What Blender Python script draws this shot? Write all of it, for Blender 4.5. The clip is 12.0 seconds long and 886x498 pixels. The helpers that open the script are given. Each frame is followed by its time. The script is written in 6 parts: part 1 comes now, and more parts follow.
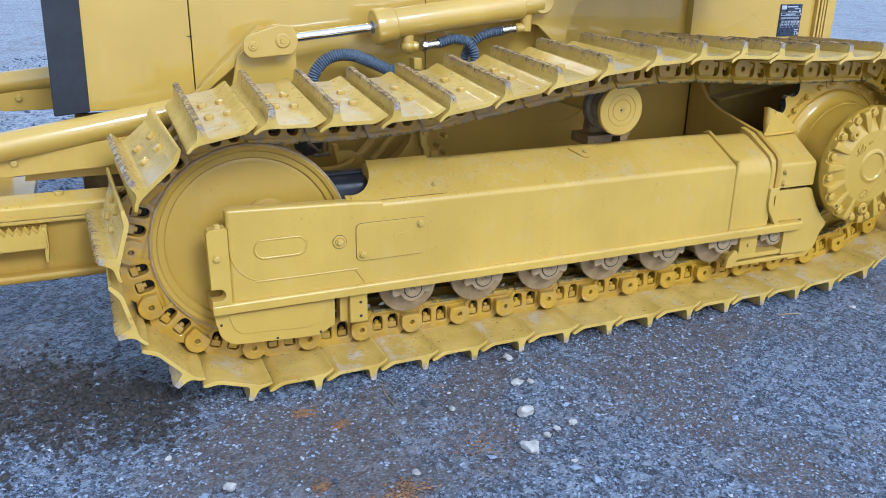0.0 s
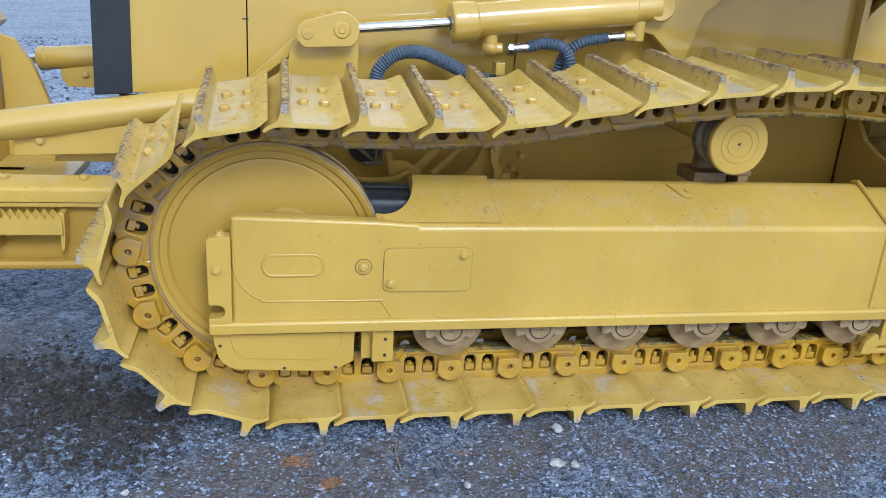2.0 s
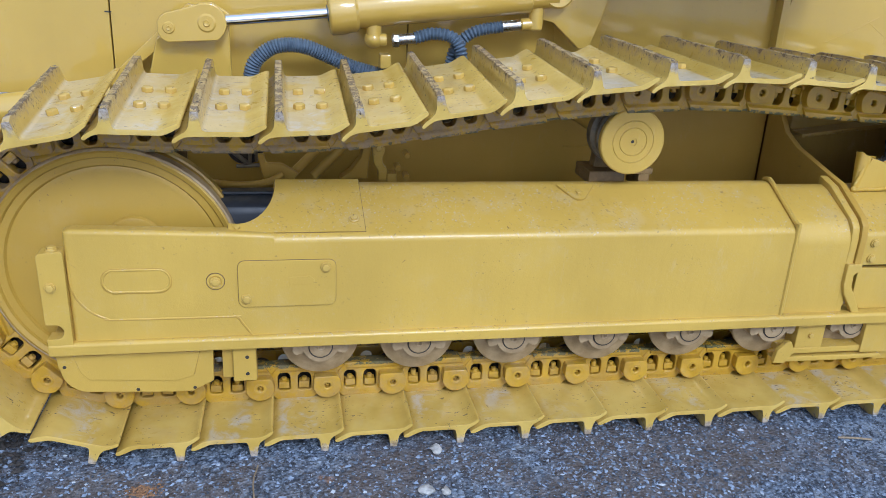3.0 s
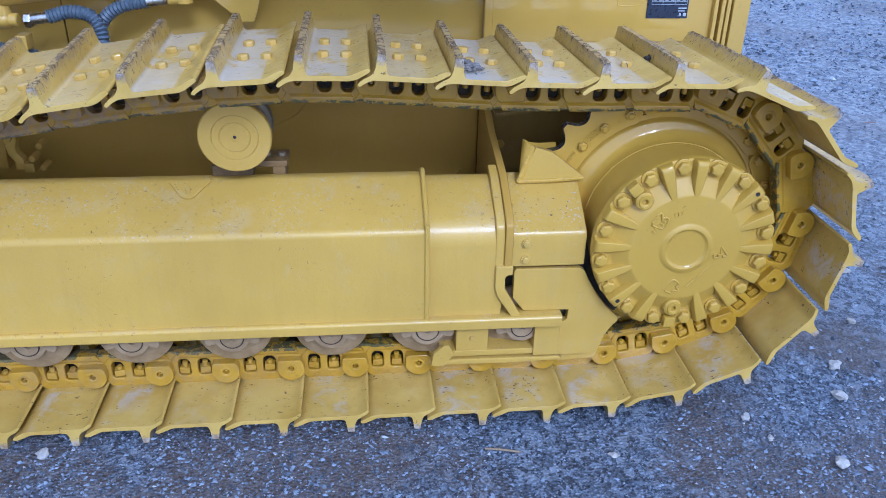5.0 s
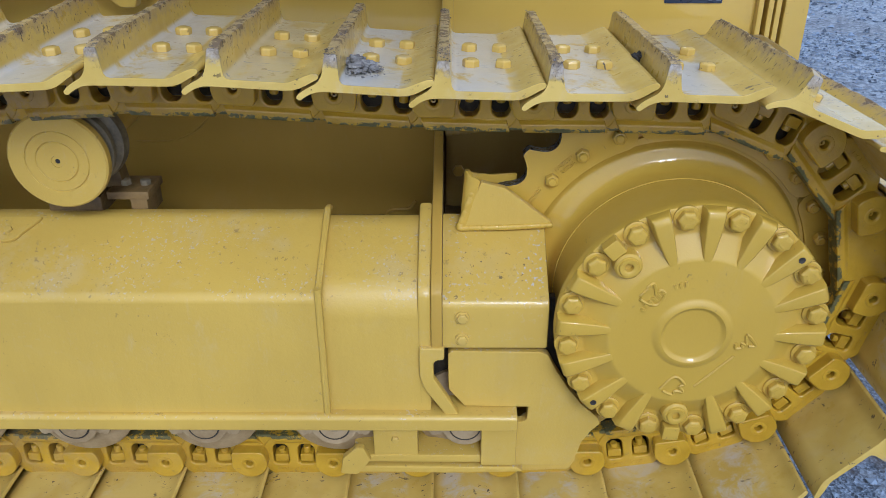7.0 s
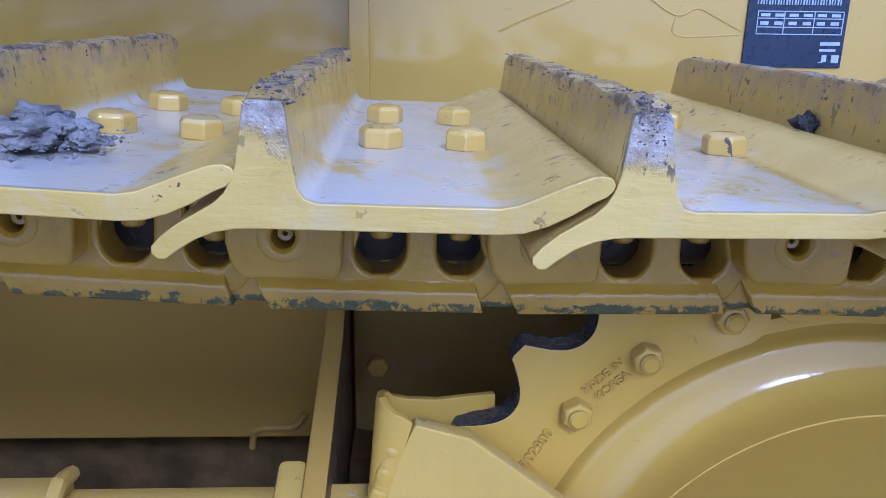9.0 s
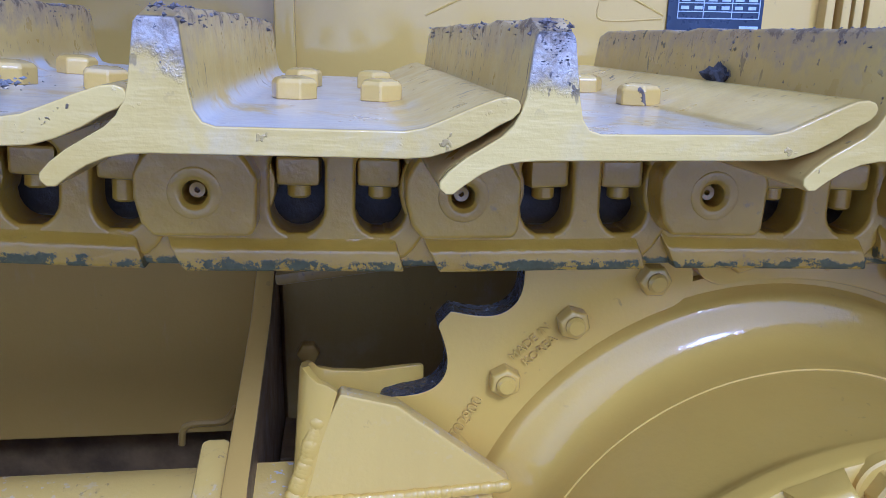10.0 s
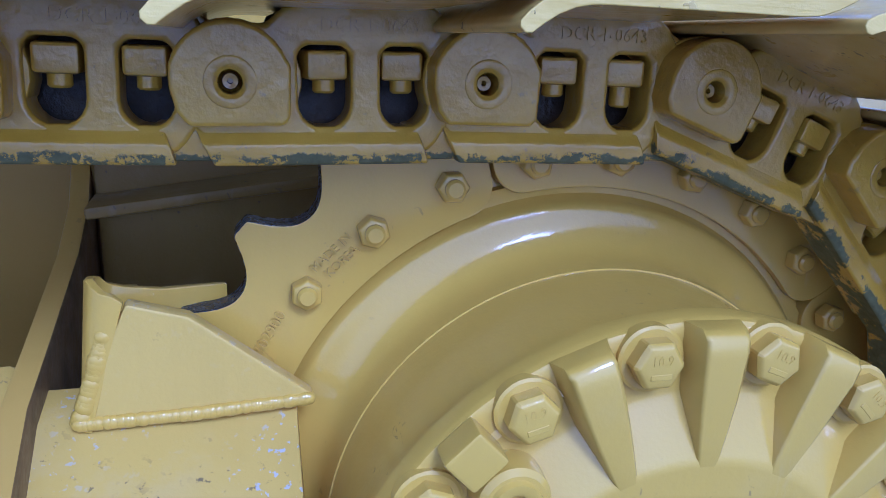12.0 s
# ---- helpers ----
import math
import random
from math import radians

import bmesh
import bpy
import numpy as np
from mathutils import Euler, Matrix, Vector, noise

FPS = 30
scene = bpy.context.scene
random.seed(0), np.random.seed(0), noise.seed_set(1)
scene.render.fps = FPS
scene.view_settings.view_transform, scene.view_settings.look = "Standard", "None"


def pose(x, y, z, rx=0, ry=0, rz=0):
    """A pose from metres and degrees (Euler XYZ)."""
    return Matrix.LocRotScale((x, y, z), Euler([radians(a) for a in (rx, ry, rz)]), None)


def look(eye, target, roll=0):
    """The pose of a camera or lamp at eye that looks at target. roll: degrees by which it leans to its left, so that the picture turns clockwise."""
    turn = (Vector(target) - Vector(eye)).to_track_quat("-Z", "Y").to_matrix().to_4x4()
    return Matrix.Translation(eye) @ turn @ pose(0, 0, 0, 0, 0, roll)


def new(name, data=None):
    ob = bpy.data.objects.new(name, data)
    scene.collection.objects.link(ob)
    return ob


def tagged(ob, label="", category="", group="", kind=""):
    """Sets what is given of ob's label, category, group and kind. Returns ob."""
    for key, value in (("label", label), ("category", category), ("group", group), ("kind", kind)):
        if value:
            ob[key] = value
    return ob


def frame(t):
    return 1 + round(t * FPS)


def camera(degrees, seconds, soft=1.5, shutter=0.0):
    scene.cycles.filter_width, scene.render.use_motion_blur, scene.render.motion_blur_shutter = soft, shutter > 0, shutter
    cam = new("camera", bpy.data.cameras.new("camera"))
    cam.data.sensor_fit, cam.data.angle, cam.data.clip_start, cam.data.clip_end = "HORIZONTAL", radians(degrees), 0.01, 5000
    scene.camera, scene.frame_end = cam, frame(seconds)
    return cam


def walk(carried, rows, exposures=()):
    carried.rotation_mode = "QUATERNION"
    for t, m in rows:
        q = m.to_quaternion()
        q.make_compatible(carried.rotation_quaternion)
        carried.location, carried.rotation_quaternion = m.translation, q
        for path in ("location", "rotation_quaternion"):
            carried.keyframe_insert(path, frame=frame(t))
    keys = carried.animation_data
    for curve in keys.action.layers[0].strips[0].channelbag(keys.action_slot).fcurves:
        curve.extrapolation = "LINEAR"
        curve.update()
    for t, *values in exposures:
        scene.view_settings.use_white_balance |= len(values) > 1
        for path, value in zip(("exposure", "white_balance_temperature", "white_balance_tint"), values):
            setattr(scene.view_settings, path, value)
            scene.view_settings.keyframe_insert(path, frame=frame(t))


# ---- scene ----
# Lengths in metres: x runs along the machine towards its rear, y into the machine, z up.
cam = camera(57.0, 12.0, soft=0.8)
PATH = [
    (0, (-0.344, -2.092, 1.222), (0.404, -0.368, 0.538), 0.9),
    (0.5, (-0.313, -2.125, 1.218), (0.307, -0.362, 0.507), 1.3),
    (1, (-0.201, -2.011, 1.202), (0.315, -0.213, 0.494), 2.7),
    (1.5, (-0.031, -1.867, 1.173), (0.369, -0.025, 0.505), 3.5),
    (2, (0.07, -1.806, 1.154), (0.457, 0.038, 0.486), 3.8),
    (2.5, (0.233, -1.758, 1.138), (0.581, 0.091, 0.46), 3.1),
    (2.7, (0.299, -1.732, 1.147), (0.687, 0.109, 0.468), 3.3),
    (4.3, (1.253, -1.667, 1.391), (1.438, 0.085, 0.443), 0.2),
    (4.5, (1.361, -1.659, 1.38), (1.549, 0.094, 0.435), 0.8),
    (5, (1.573, -1.649, 1.378), (1.765, 0.117, 0.458), 1.2),
    (5.5, (1.816, -1.616, 1.33), (1.975, 0.162, 0.427), 1.9),
    (6, (1.954, -1.558, 1.324), (2.047, 0.221, 0.415), 1.8),
    (6.5, (1.991, -1.369, 1.251), (1.977, 0.405, 0.327), 0.2),
    (7, (1.945, -1.107, 1.229), (1.926, 0.671, 0.313), -0.2),
    (7.4, (1.947, -0.903, 1.192), (1.913, 0.876, 0.278), -0.4),
    (7.5, (1.956, -0.833, 1.179), (1.918, 0.950, 0.272), -0.37),
    (7.7, (1.973, -0.693, 1.152), (1.928, 1.097, 0.26), -0.3),
    (9.3, (1.99, -0.314, 0.976), (2.123, 1.598, 0.403), 0.9),
    (9.5, (1.99, -0.312, 0.973), (2.144, 1.6, 0.409), 0.8),
    (10, (2.006, -0.329, 0.952), (2.236, 1.573, 0.377), 1.0),
    (10.5, (2.018, -0.343, 0.944), (2.314, 1.557, 0.396), 0.9),
    (11, (2.04, -0.359, 0.934), (2.437, 1.519, 0.375), 1.6),
    (11.5, (2.062, -0.371, 0.916), (2.528, 1.487, 0.342), 1.6),
    (12, (2.083, -0.357, 0.886), (2.545, 1.504, 0.316), 1.6),
]
walk(cam, [(t, look(eye, target, roll)) for t, eye, target, roll in PATH], [(0.0, 0.44, 5050, 9), (2.5, 0.33, 5150, 8), (4.5, 0.25, 4500, 17), (6.0, 0.25, 4600, 14), (7.0, 0.12, 5050, 9), (7.5, 0.09, 4950, 9), (9.5, 0.30, 3950, 29), (11.0, 0.36, 3900, 26), (12.0, 0.30, 3760, 25)])

# ---- light: a bright, thinly clouded sky ----
SUN_UP, SUN_ROUND = 38.0, 168.0
world = bpy.data.worlds.new("sky")
scene.world = world
world.use_nodes = True
wn = world.node_tree
sky = wn.nodes.new("ShaderNodeTexSky")
sky.sky_type, sky.sun_disc = "NISHITA", False
sky.sun_elevation, sky.sun_rotation = radians(SUN_UP), radians(SUN_ROUND)
sky.dust_density, sky.air_density, sky.ozone_density = 3.0, 1.0, 1.0
veil = wn.nodes.new("ShaderNodeMix")
veil.data_type = "RGBA"
veil.inputs[0].default_value = 0.45
veil.inputs[7].default_value = (8.6, 8.7, 9.0, 1.0)
wn.links.new(sky.outputs["Color"], veil.inputs[6])
wn.links.new(veil.outputs[2], wn.nodes["Background"].inputs["Color"])
wn.nodes["Background"].inputs["Strength"].default_value = 0.139
sun_data = bpy.data.lights.new("sun", "SUN")
sun_data.energy, sun_data.angle, sun_data.color = 1.32, radians(14), (1.0, 0.985, 0.96)
sun = new("sun", sun_data)
su, sr = radians(SUN_UP), radians(SUN_ROUND)
sun_way = Vector((math.sin(sr) * math.cos(su), math.cos(sr) * math.cos(su), math.sin(su)))
sun.matrix_world = Matrix.Translation(sun_way * 30) @ sun_way.to_track_quat("Z", "Y").to_matrix().to_4x4()


# ---- materials ----
class Nodes:
    """A small wrapper to write node materials briefly."""

    def __init__(self, name):
        self.m = bpy.data.materials.new(name)
        self.m.use_nodes = True
        self.t = self.m.node_tree
        self.b = self.t.nodes["Principled BSDF"]
        self.co = self.t.nodes.new("ShaderNodeTexCoord").outputs["Object"]

    def put(self, socket, value):
        if isinstance(value, bpy.types.NodeSocket):
            self.t.links.new(value, socket)
        elif isinstance(value, tuple) and len(value) == 3 and socket.type == "RGBA":
            socket.default_value = (*value, 1)
        else:
            socket.default_value = value

    def noise(self, scale, detail=4.0, rough=0.6, at=None, distortion=0.0):
        n = self.t.nodes.new("ShaderNodeTexNoise")
        self.put(n.inputs["Vector"], at or self.co)
        for key, v in (("Scale", scale), ("Detail", detail), ("Roughness", rough), ("Distortion", distortion)):
            n.inputs[key].default_value = v
        return n.outputs["Fac"]

    def cells(self, scale, at=None, out="Color", feature="F1"):
        n = self.t.nodes.new("ShaderNodeTexVoronoi")
        n.feature = feature
        self.put(n.inputs["Vector"], at or self.co)
        n.inputs["Scale"].default_value = scale
        return n.outputs[out]

    def ramp(self, fac, a, b, va=0.0, vb=1.0):
        n = self.t.nodes.new("ShaderNodeMapRange")
        n.interpolation_type = "SMOOTHSTEP"
        self.put(n.inputs["Value"], fac)
        for key, v in (("From Min", a), ("From Max", b), ("To Min", va), ("To Max", vb)):
            n.inputs[key].default_value = v
        return n.outputs["Result"]

    def mix(self, fac, a, b):
        n = self.t.nodes.new("ShaderNodeMix")
        n.data_type = "RGBA"
        self.put(n.inputs[0], fac)
        self.put(n.inputs[6], a)
        self.put(n.inputs[7], b)
        return n.outputs[2]

    def math(self, op, a, b=0.0):
        n = self.t.nodes.new("ShaderNodeMath")
        n.operation = op
        self.put(n.inputs[0], a)
        self.put(n.inputs[1], b)
        return n.outputs[0]

    def xyz(self):
        n = self.t.nodes.new("ShaderNodeSeparateXYZ")
        self.put(n.inputs[0], self.co)
        return n.outputs

    def shifted(self):
        """Object coordinates moved by a random amount for each object, so that repeats differ."""
        info = self.t.nodes.new("ShaderNodeObjectInfo").outputs["Random"]
        n = self.t.nodes.new("ShaderNodeVectorMath")
        n.operation = "MULTIPLY_ADD"
        self.put(n.inputs[0], info)
        n.inputs[1].default_value = (37.0, 91.0, 53.0)
        self.put(n.inputs[2], self.co)
        return n.outputs[0], info

    def place(self):
        return self.t.nodes.new("ShaderNodeNewGeometry").outputs["Position"]

    def island(self):
        return self.t.nodes.new("ShaderNodeNewGeometry").outputs["Random Per Island"]

    def bump(self, height, strength, distance, below=None):
        n = self.t.nodes.new("ShaderNodeBump")
        self.put(n.inputs["Height"], height)
        n.inputs["Strength"].default_value, n.inputs["Distance"].default_value = strength, distance
        if below:
            self.put(n.inputs["Normal"], below)
        return n.outputs["Normal"]

    def done(self, colour, rough, metal=0.0, normal=None, coat=0.0, coat_rough=0.07):
        self.put(self.b.inputs["Base Color"], colour)
        self.put(self.b.inputs["Roughness"], rough)
        self.put(self.b.inputs["Metallic"], metal)
        if coat:
            self.put(self.b.inputs["Coat Weight"], coat)
            self.b.inputs["Coat Roughness"].default_value = coat_rough
            self.b.inputs["Coat IOR"].default_value = 1.55
            self.b.inputs["Specular IOR Level"].default_value = 0.12
        if normal:
            self.put(self.b.inputs["Normal"], normal)
            self.put(self.b.inputs["Coat Normal"], normal)
        return self.m


YELLOW, PALE, MUD, DUST = (0.530, 0.350, 0.060), (0.60, 0.420, 0.099), (0.055, 0.042, 0.034), (0.50, 0.47, 0.44)


def paint(name, base=YELLOW, rough=0.27, peel=0.22, dirt=0.6, shine=0.07, gloss=0.9, spots=0.0):
    """Sprayed machine paint: soft blotches, fine orange peel, specks of dirt and thin dust."""
    n = Nodes(name)
    at, chance = n.shifted()
    at = n.place()
    soft = n.noise(2.3, 3, 0.55, at)
    c = n.mix(n.ramp(soft, 0.3, 0.75), tuple(v * 0.90 for v in base), tuple(min(1, v * 1.07) for v in base))
    dust = n.math("MULTIPLY", n.ramp(n.noise(9, 6, 0.65, at), 0.52, 0.8), 0.22 * dirt)
    c = n.mix(dust, c, (0.50, 0.43, 0.30))
    run = n.t.nodes.new("ShaderNodeMapping")
    n.put(run.inputs["Vector"], at)
    run.inputs["Scale"].default_value = (34, 9, 9)
    scuff = n.math("MULTIPLY", n.ramp(n.noise(1.0, 5, 0.7, run.outputs[0]), 0.58, 0.74), n.ramp(n.noise(3.1, 3, 0.6, at), 0.48, 0.62))
    c = n.mix(n.math("MULTIPLY", scuff, 0.26 * dirt), c, (0.50, 0.46, 0.42))
    # faint runs down the upright faces
    tall = n.t.nodes.new("ShaderNodeMapping")
    n.put(tall.inputs["Vector"], at)
    tall.inputs["Scale"].default_value = (26, 26, 1.6)
    c = n.mix(n.math("MULTIPLY", n.ramp(n.noise(1.0, 4, 0.6, tall.outputs[0]), 0.45, 0.72), 0.30 * dirt), c, tuple(v * 0.80 for v in base))
    specks = n.math("MULTIPLY", n.ramp(n.noise(110, 3, 0.55, at), 0.665, 0.70), n.ramp(n.noise(5, 3, 0.6, at), 0.53, 0.63))
    c = n.mix(n.math("MULTIPLY", specks, 0.8 * dirt), c, (0.10, 0.075, 0.05))
    fine = n.t.nodes.new("ShaderNodeMapping")
    n.put(fine.inputs["Vector"], at)
    fine.inputs["Scale"].default_value = (120, 85, 85)
    nick = n.math("MULTIPLY", n.ramp(n.noise(1.0, 3, 0.6, fine.outputs[0], 1.5), 0.665, 0.69), n.ramp(n.noise(7, 3, 0.6, at), 0.56, 0.64))
    c = n.mix(n.math("MULTIPLY", nick, min(1.0, dirt * 1.4)), c, (0.09, 0.065, 0.045))
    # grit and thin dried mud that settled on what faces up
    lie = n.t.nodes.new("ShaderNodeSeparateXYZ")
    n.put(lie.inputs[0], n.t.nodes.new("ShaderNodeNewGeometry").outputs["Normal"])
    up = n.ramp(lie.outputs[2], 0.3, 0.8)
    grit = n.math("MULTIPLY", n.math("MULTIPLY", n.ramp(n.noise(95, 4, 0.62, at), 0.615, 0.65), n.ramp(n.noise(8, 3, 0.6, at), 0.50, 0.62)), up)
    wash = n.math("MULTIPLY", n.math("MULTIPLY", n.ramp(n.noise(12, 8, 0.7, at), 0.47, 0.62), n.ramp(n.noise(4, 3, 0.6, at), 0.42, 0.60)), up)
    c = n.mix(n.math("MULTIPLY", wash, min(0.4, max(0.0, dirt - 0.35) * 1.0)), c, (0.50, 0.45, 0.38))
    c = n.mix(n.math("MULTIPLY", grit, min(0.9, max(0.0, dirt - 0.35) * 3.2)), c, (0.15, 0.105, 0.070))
    if spots:
        dry = n.math("MULTIPLY", n.ramp(n.noise(150, 3, 0.6, at), 0.60, 0.64), n.ramp(n.noise(9, 3, 0.6, at, 0.5), 0.40, 0.60))
        wet = n.math("MULTIPLY", n.ramp(n.noise(110, 4, 0.65, n.shifted()[0]), 0.625, 0.655), n.ramp(n.noise(6, 3, 0.6, at), 0.38, 0.62))
        lain = n.math("MULTIPLY", n.ramp(lie.outputs[2], 0.1, 0.6, 0.12, 1.0), spots)
        c = n.mix(n.math("MULTIPLY", dry, lain), c, (0.46, 0.43, 0.42))
        c = n.mix(n.math("MULTIPLY", wet, lain), c, (0.10, 0.075, 0.050))
    r = n.ramp(n.noise(14, 4, 0.6, at), 0.3, 0.8, rough * 0.82 + 0.2, rough * 1.35 + 0.2)
    nb = n.bump(n.noise(260, 3, 0.6, at), peel, 0.0007)
    nb = n.bump(n.noise(52, 4, 0.65, at), peel * 0.8, 0.0018, nb)
    return n.done(c, r, 0, nb, gloss, shine)


def shoe_paint():
    """Yellow paint scraped along the grouser's top, dried mud on the plate and rough rolled ends."""
    n = Nodes("worn_yellow_shoe_paint")
    at, chance = n.shifted()
    x, y, z = n.xyz()
    blot = n.noise(6, 4, 0.6, at)
    c = n.mix(n.ramp(blot, 0.3, 0.7), tuple(v * 0.9 for v in YELLOW), PALE)
    # pale scuffs in the middle of the plate, on its inner side above all
    scuff = n.math("MULTIPLY", n.math("MULTIPLY", n.ramp(n.noise(16, 9, 0.72, at, 0.6), 0.44, 0.64), n.ramp(n.noise(5, 2, 0.5, at), 0.40, 0.55)), n.ramp(chance, 0.35, 0.6, 0.12, 1.0))
    flat = n.math("MULTIPLY", n.ramp(z, 0.0655, 0.062), n.math("MULTIPLY", n.ramp(x, 0.015, 0.03), n.ramp(x, 0.135, 0.11)))
    c = n.mix(n.math("MULTIPLY", n.math("MULTIPLY", scuff, flat), n.ramp(y, 0.0010, 0.0025, 0.25, 0.62)), c, DUST)
    gouge = n.t.nodes.new("ShaderNodeMapping")
    n.put(gouge.inputs["Vector"], at)
    gouge.inputs["Scale"].default_value = (42, 120, 120)
    gouges = n.math("MULTIPLY", n.math("MULTIPLY", n.ramp(n.noise(1, 3, 0.6, gouge.outputs[0]), 0.645, 0.67), n.ramp(n.noise(9, 2, 0.5, at), 0.46, 0.56)), n.ramp(y, 0.0010, 0.0025))
    c = n.mix(n.math("MULTIPLY", gouges, 0.8), c, (0.085, 0.062, 0.050))
    # grouser: mud and rust that thin out downwards from the worn tip
    drip = n.math("ADD", z, n.math("MULTIPLY", n.math("SUBTRACT", n.noise(48, 7, 0.72, at), 0.5), 0.090))
    tip = n.math("MULTIPLY", n.ramp(drip, 0.103, 0.110), n.ramp(n.noise(3.0, 2, 0.5, at), 0.25, 0.42))
    c = n.mix(n.math("MULTIPLY", n.ramp(drip, 0.080, 0.106), 0.58), c, (0.285, 0.205, 0.145))
    c = n.mix(n.math("MULTIPLY", tip, 0.75), c, n.mix(n.noise(60, 3, 0.6, at), (0.050, 0.034, 0.026), (0.17, 0.115, 0.085)))
    crumbs = n.math("MULTIPLY", n.ramp(n.noise(105, 3, 0.6, at), 0.635, 0.67), n.ramp(n.noise(11, 3, 0.6, at), 0.5, 0.62))
    c = n.mix(n.math("MULTIPLY", crumbs, 0.85), c, MUD)
    # grey dust caked on the grouser's outer end, thinning downwards
    cap = n.math("MULTIPLY", n.ramp(y, 0.0035, 0.0015), n.ramp(n.math("ADD", z, n.math("MULTIPLY", n.math("SUBTRACT", n.noise(38, 6, 0.7, at), 0.5), 0.060)), 0.076, 0.092))
    c = n.mix(n.math("MULTIPLY", cap, 0.70), c, n.mix(n.ramp(n.noise(75, 5, 0.7, at), 0.36, 0.66), (0.43, 0.40, 0.39), (0.15, 0.125, 0.12)))
    # splashes that ran down the grouser's faces
    run = n.t.nodes.new("ShaderNodeMapping")
    n.put(run.inputs["Vector"], at)
    run.inputs["Scale"].default_value = (150, 170, 75)
    splash = n.math("MULTIPLY", n.math("MULTIPLY", n.ramp(n.noise(1, 3, 0.55, run.outputs[0]), 0.625, 0.66), n.ramp(n.noise(7, 2, 0.5, at), 0.42, 0.56)), n.ramp(z, 0.064, 0.080))
    c = n.mix(n.math("MULTIPLY", splash, 0.85), c, MUD)
    # a pale film in the corner between plate and grouser, thinner towards the machine's front
    where = n.t.nodes.new("ShaderNodeSeparateXYZ")
    n.put(where.inputs[0], n.place())
    top = n.math("MULTIPLY", n.math("MULTIPLY", n.ramp(x, 0.026, 0.028), n.ramp(z, 0.0550, 0.0575)), n.ramp(y, 0.0008, 0.0018))
    film = n.math("MULTIPLY", n.math("MULTIPLY", top, n.math("MULTIPLY", n.ramp(x, 0.113, 0.108), n.ramp(z, 0.072, 0.064))), n.math("MULTIPLY", n.ramp(n.noise(9, 9, 0.68, at, 0.4), 0.38, 0.48), n.ramp(x, 0.115, 0.035, 0.6, 1.0)))
    c = n.mix(n.math("MULTIPLY", film, n.math("MULTIPLY", n.ramp(chance, 0.0, 0.6, 0.25, 0.85), n.ramp(where.outputs[0], 0.7, 1.7, 0.35, 1.0))), c, (0.58, 0.56, 0.53))
    r = n.ramp(n.noise(30, 5, 0.65, at), 0.3, 0.75, 0.26, 0.48)
    grain = n.t.nodes.new("ShaderNodeMapping")
    n.put(grain.inputs["Vector"], at)
    grain.inputs["Scale"].default_value = (30, 30, 150)
    end = n.ramp(y, 0.004, 0.001)
    nb = n.bump(n.math("MULTIPLY", n.noise(1, 3, 0.6, grain.outputs[0]), end), 0.45, 0.0013)
    nb = n.bump(n.math("MULTIPLY", n.noise(130, 5, 0.7, at), cap), 0.8, 0.0030, nb)
    nb = n.bump(n.noise(170, 4, 0.6, at), 0.25, 0.0009, nb)
    nb = n.bump(n.math("ADD", tip, crumbs), 0.6, 0.002, nb)
    return n.done(c, n.math("ADD", r, n.math("MULTIPLY", tip, 0.35)), 0, nb, 0.7, 0.10)


def link_paint():
    """Cast links: thick glossy paint over rough castings, worn to dark steel on the rail."""
    n = Nodes("glossy_yellow_cast_link_paint")
    at, chance = n.shifted()
    x, y, z = n.xyz()
    c = n.mix(n.ramp(n.noise(11, 4, 0.6, at), 0.3, 0.7), (0.378, 0.218, 0.009), (0.482, 0.290, 0.016))
    edge = n.math("ADD", z, n.math("MULTIPLY", n.math("SUBTRACT", n.noise(55, 5, 0.75, at), 0.5), 0.016))
    worn = n.math("MULTIPLY", n.ramp(edge, -0.0455, -0.0475), n.ramp(n.noise(38, 7, 0.75, at), 0.455, 0.495))
    c = n.mix(n.math("MULTIPLY", worn, 0.9), c, n.mix(n.noise(140, 3, 0.6, at), (0.022, 0.033, 0.020), (0.12, 0.130, 0.064)))
    c = n.mix(n.math("MULTIPLY", n.ramp(n.noise(60, 5, 0.7, at), 0.62, 0.7), 0.5), c, (0.19, 0.135, 0.05))
    # dull brown front film, thicker in blots: mud, plus upper-run shade painted in
    where = n.t.nodes.new("ShaderNodeSeparateXYZ")
    n.put(where.inputs[0], n.place())
    mud_shade = n.math("MULTIPLY", n.math("MULTIPLY", n.ramp(where.outputs[0], 1.75, 0.9), n.ramp(where.outputs[2], 0.25, 0.6, 0.38, 1.0)), n.ramp(n.noise(26, 7, 0.72, at), 0.42, 0.58, 0.08, 0.80))
    c = n.mix(mud_shade, c, n.mix(n.noise(75, 4, 0.65, at), (0.19, 0.135, 0.085), (0.36, 0.27, 0.17)))
    r = n.math("ADD", n.ramp(n.noise(45, 3, 0.6, at), 0.35, 0.7, 0.30, 0.50), n.math("MULTIPLY", mud_shade, 0.3))
    nb = n.bump(n.noise(62, 3, 0.5, at), 0.42, 0.0028)
    nb = n.bump(n.noise(180, 3, 0.6, at), 0.36, 0.0012, nb)
    nb = n.bump(worn, 0.4, 0.001, nb)
    return n.done(c, n.math("ADD", r, n.math("MULTIPLY", worn, 0.25)), 0, nb, n.math("MULTIPLY", n.math("SUBTRACT", 1.0, n.math("MAXIMUM", worn, mud_shade)), 0.7), 0.03)


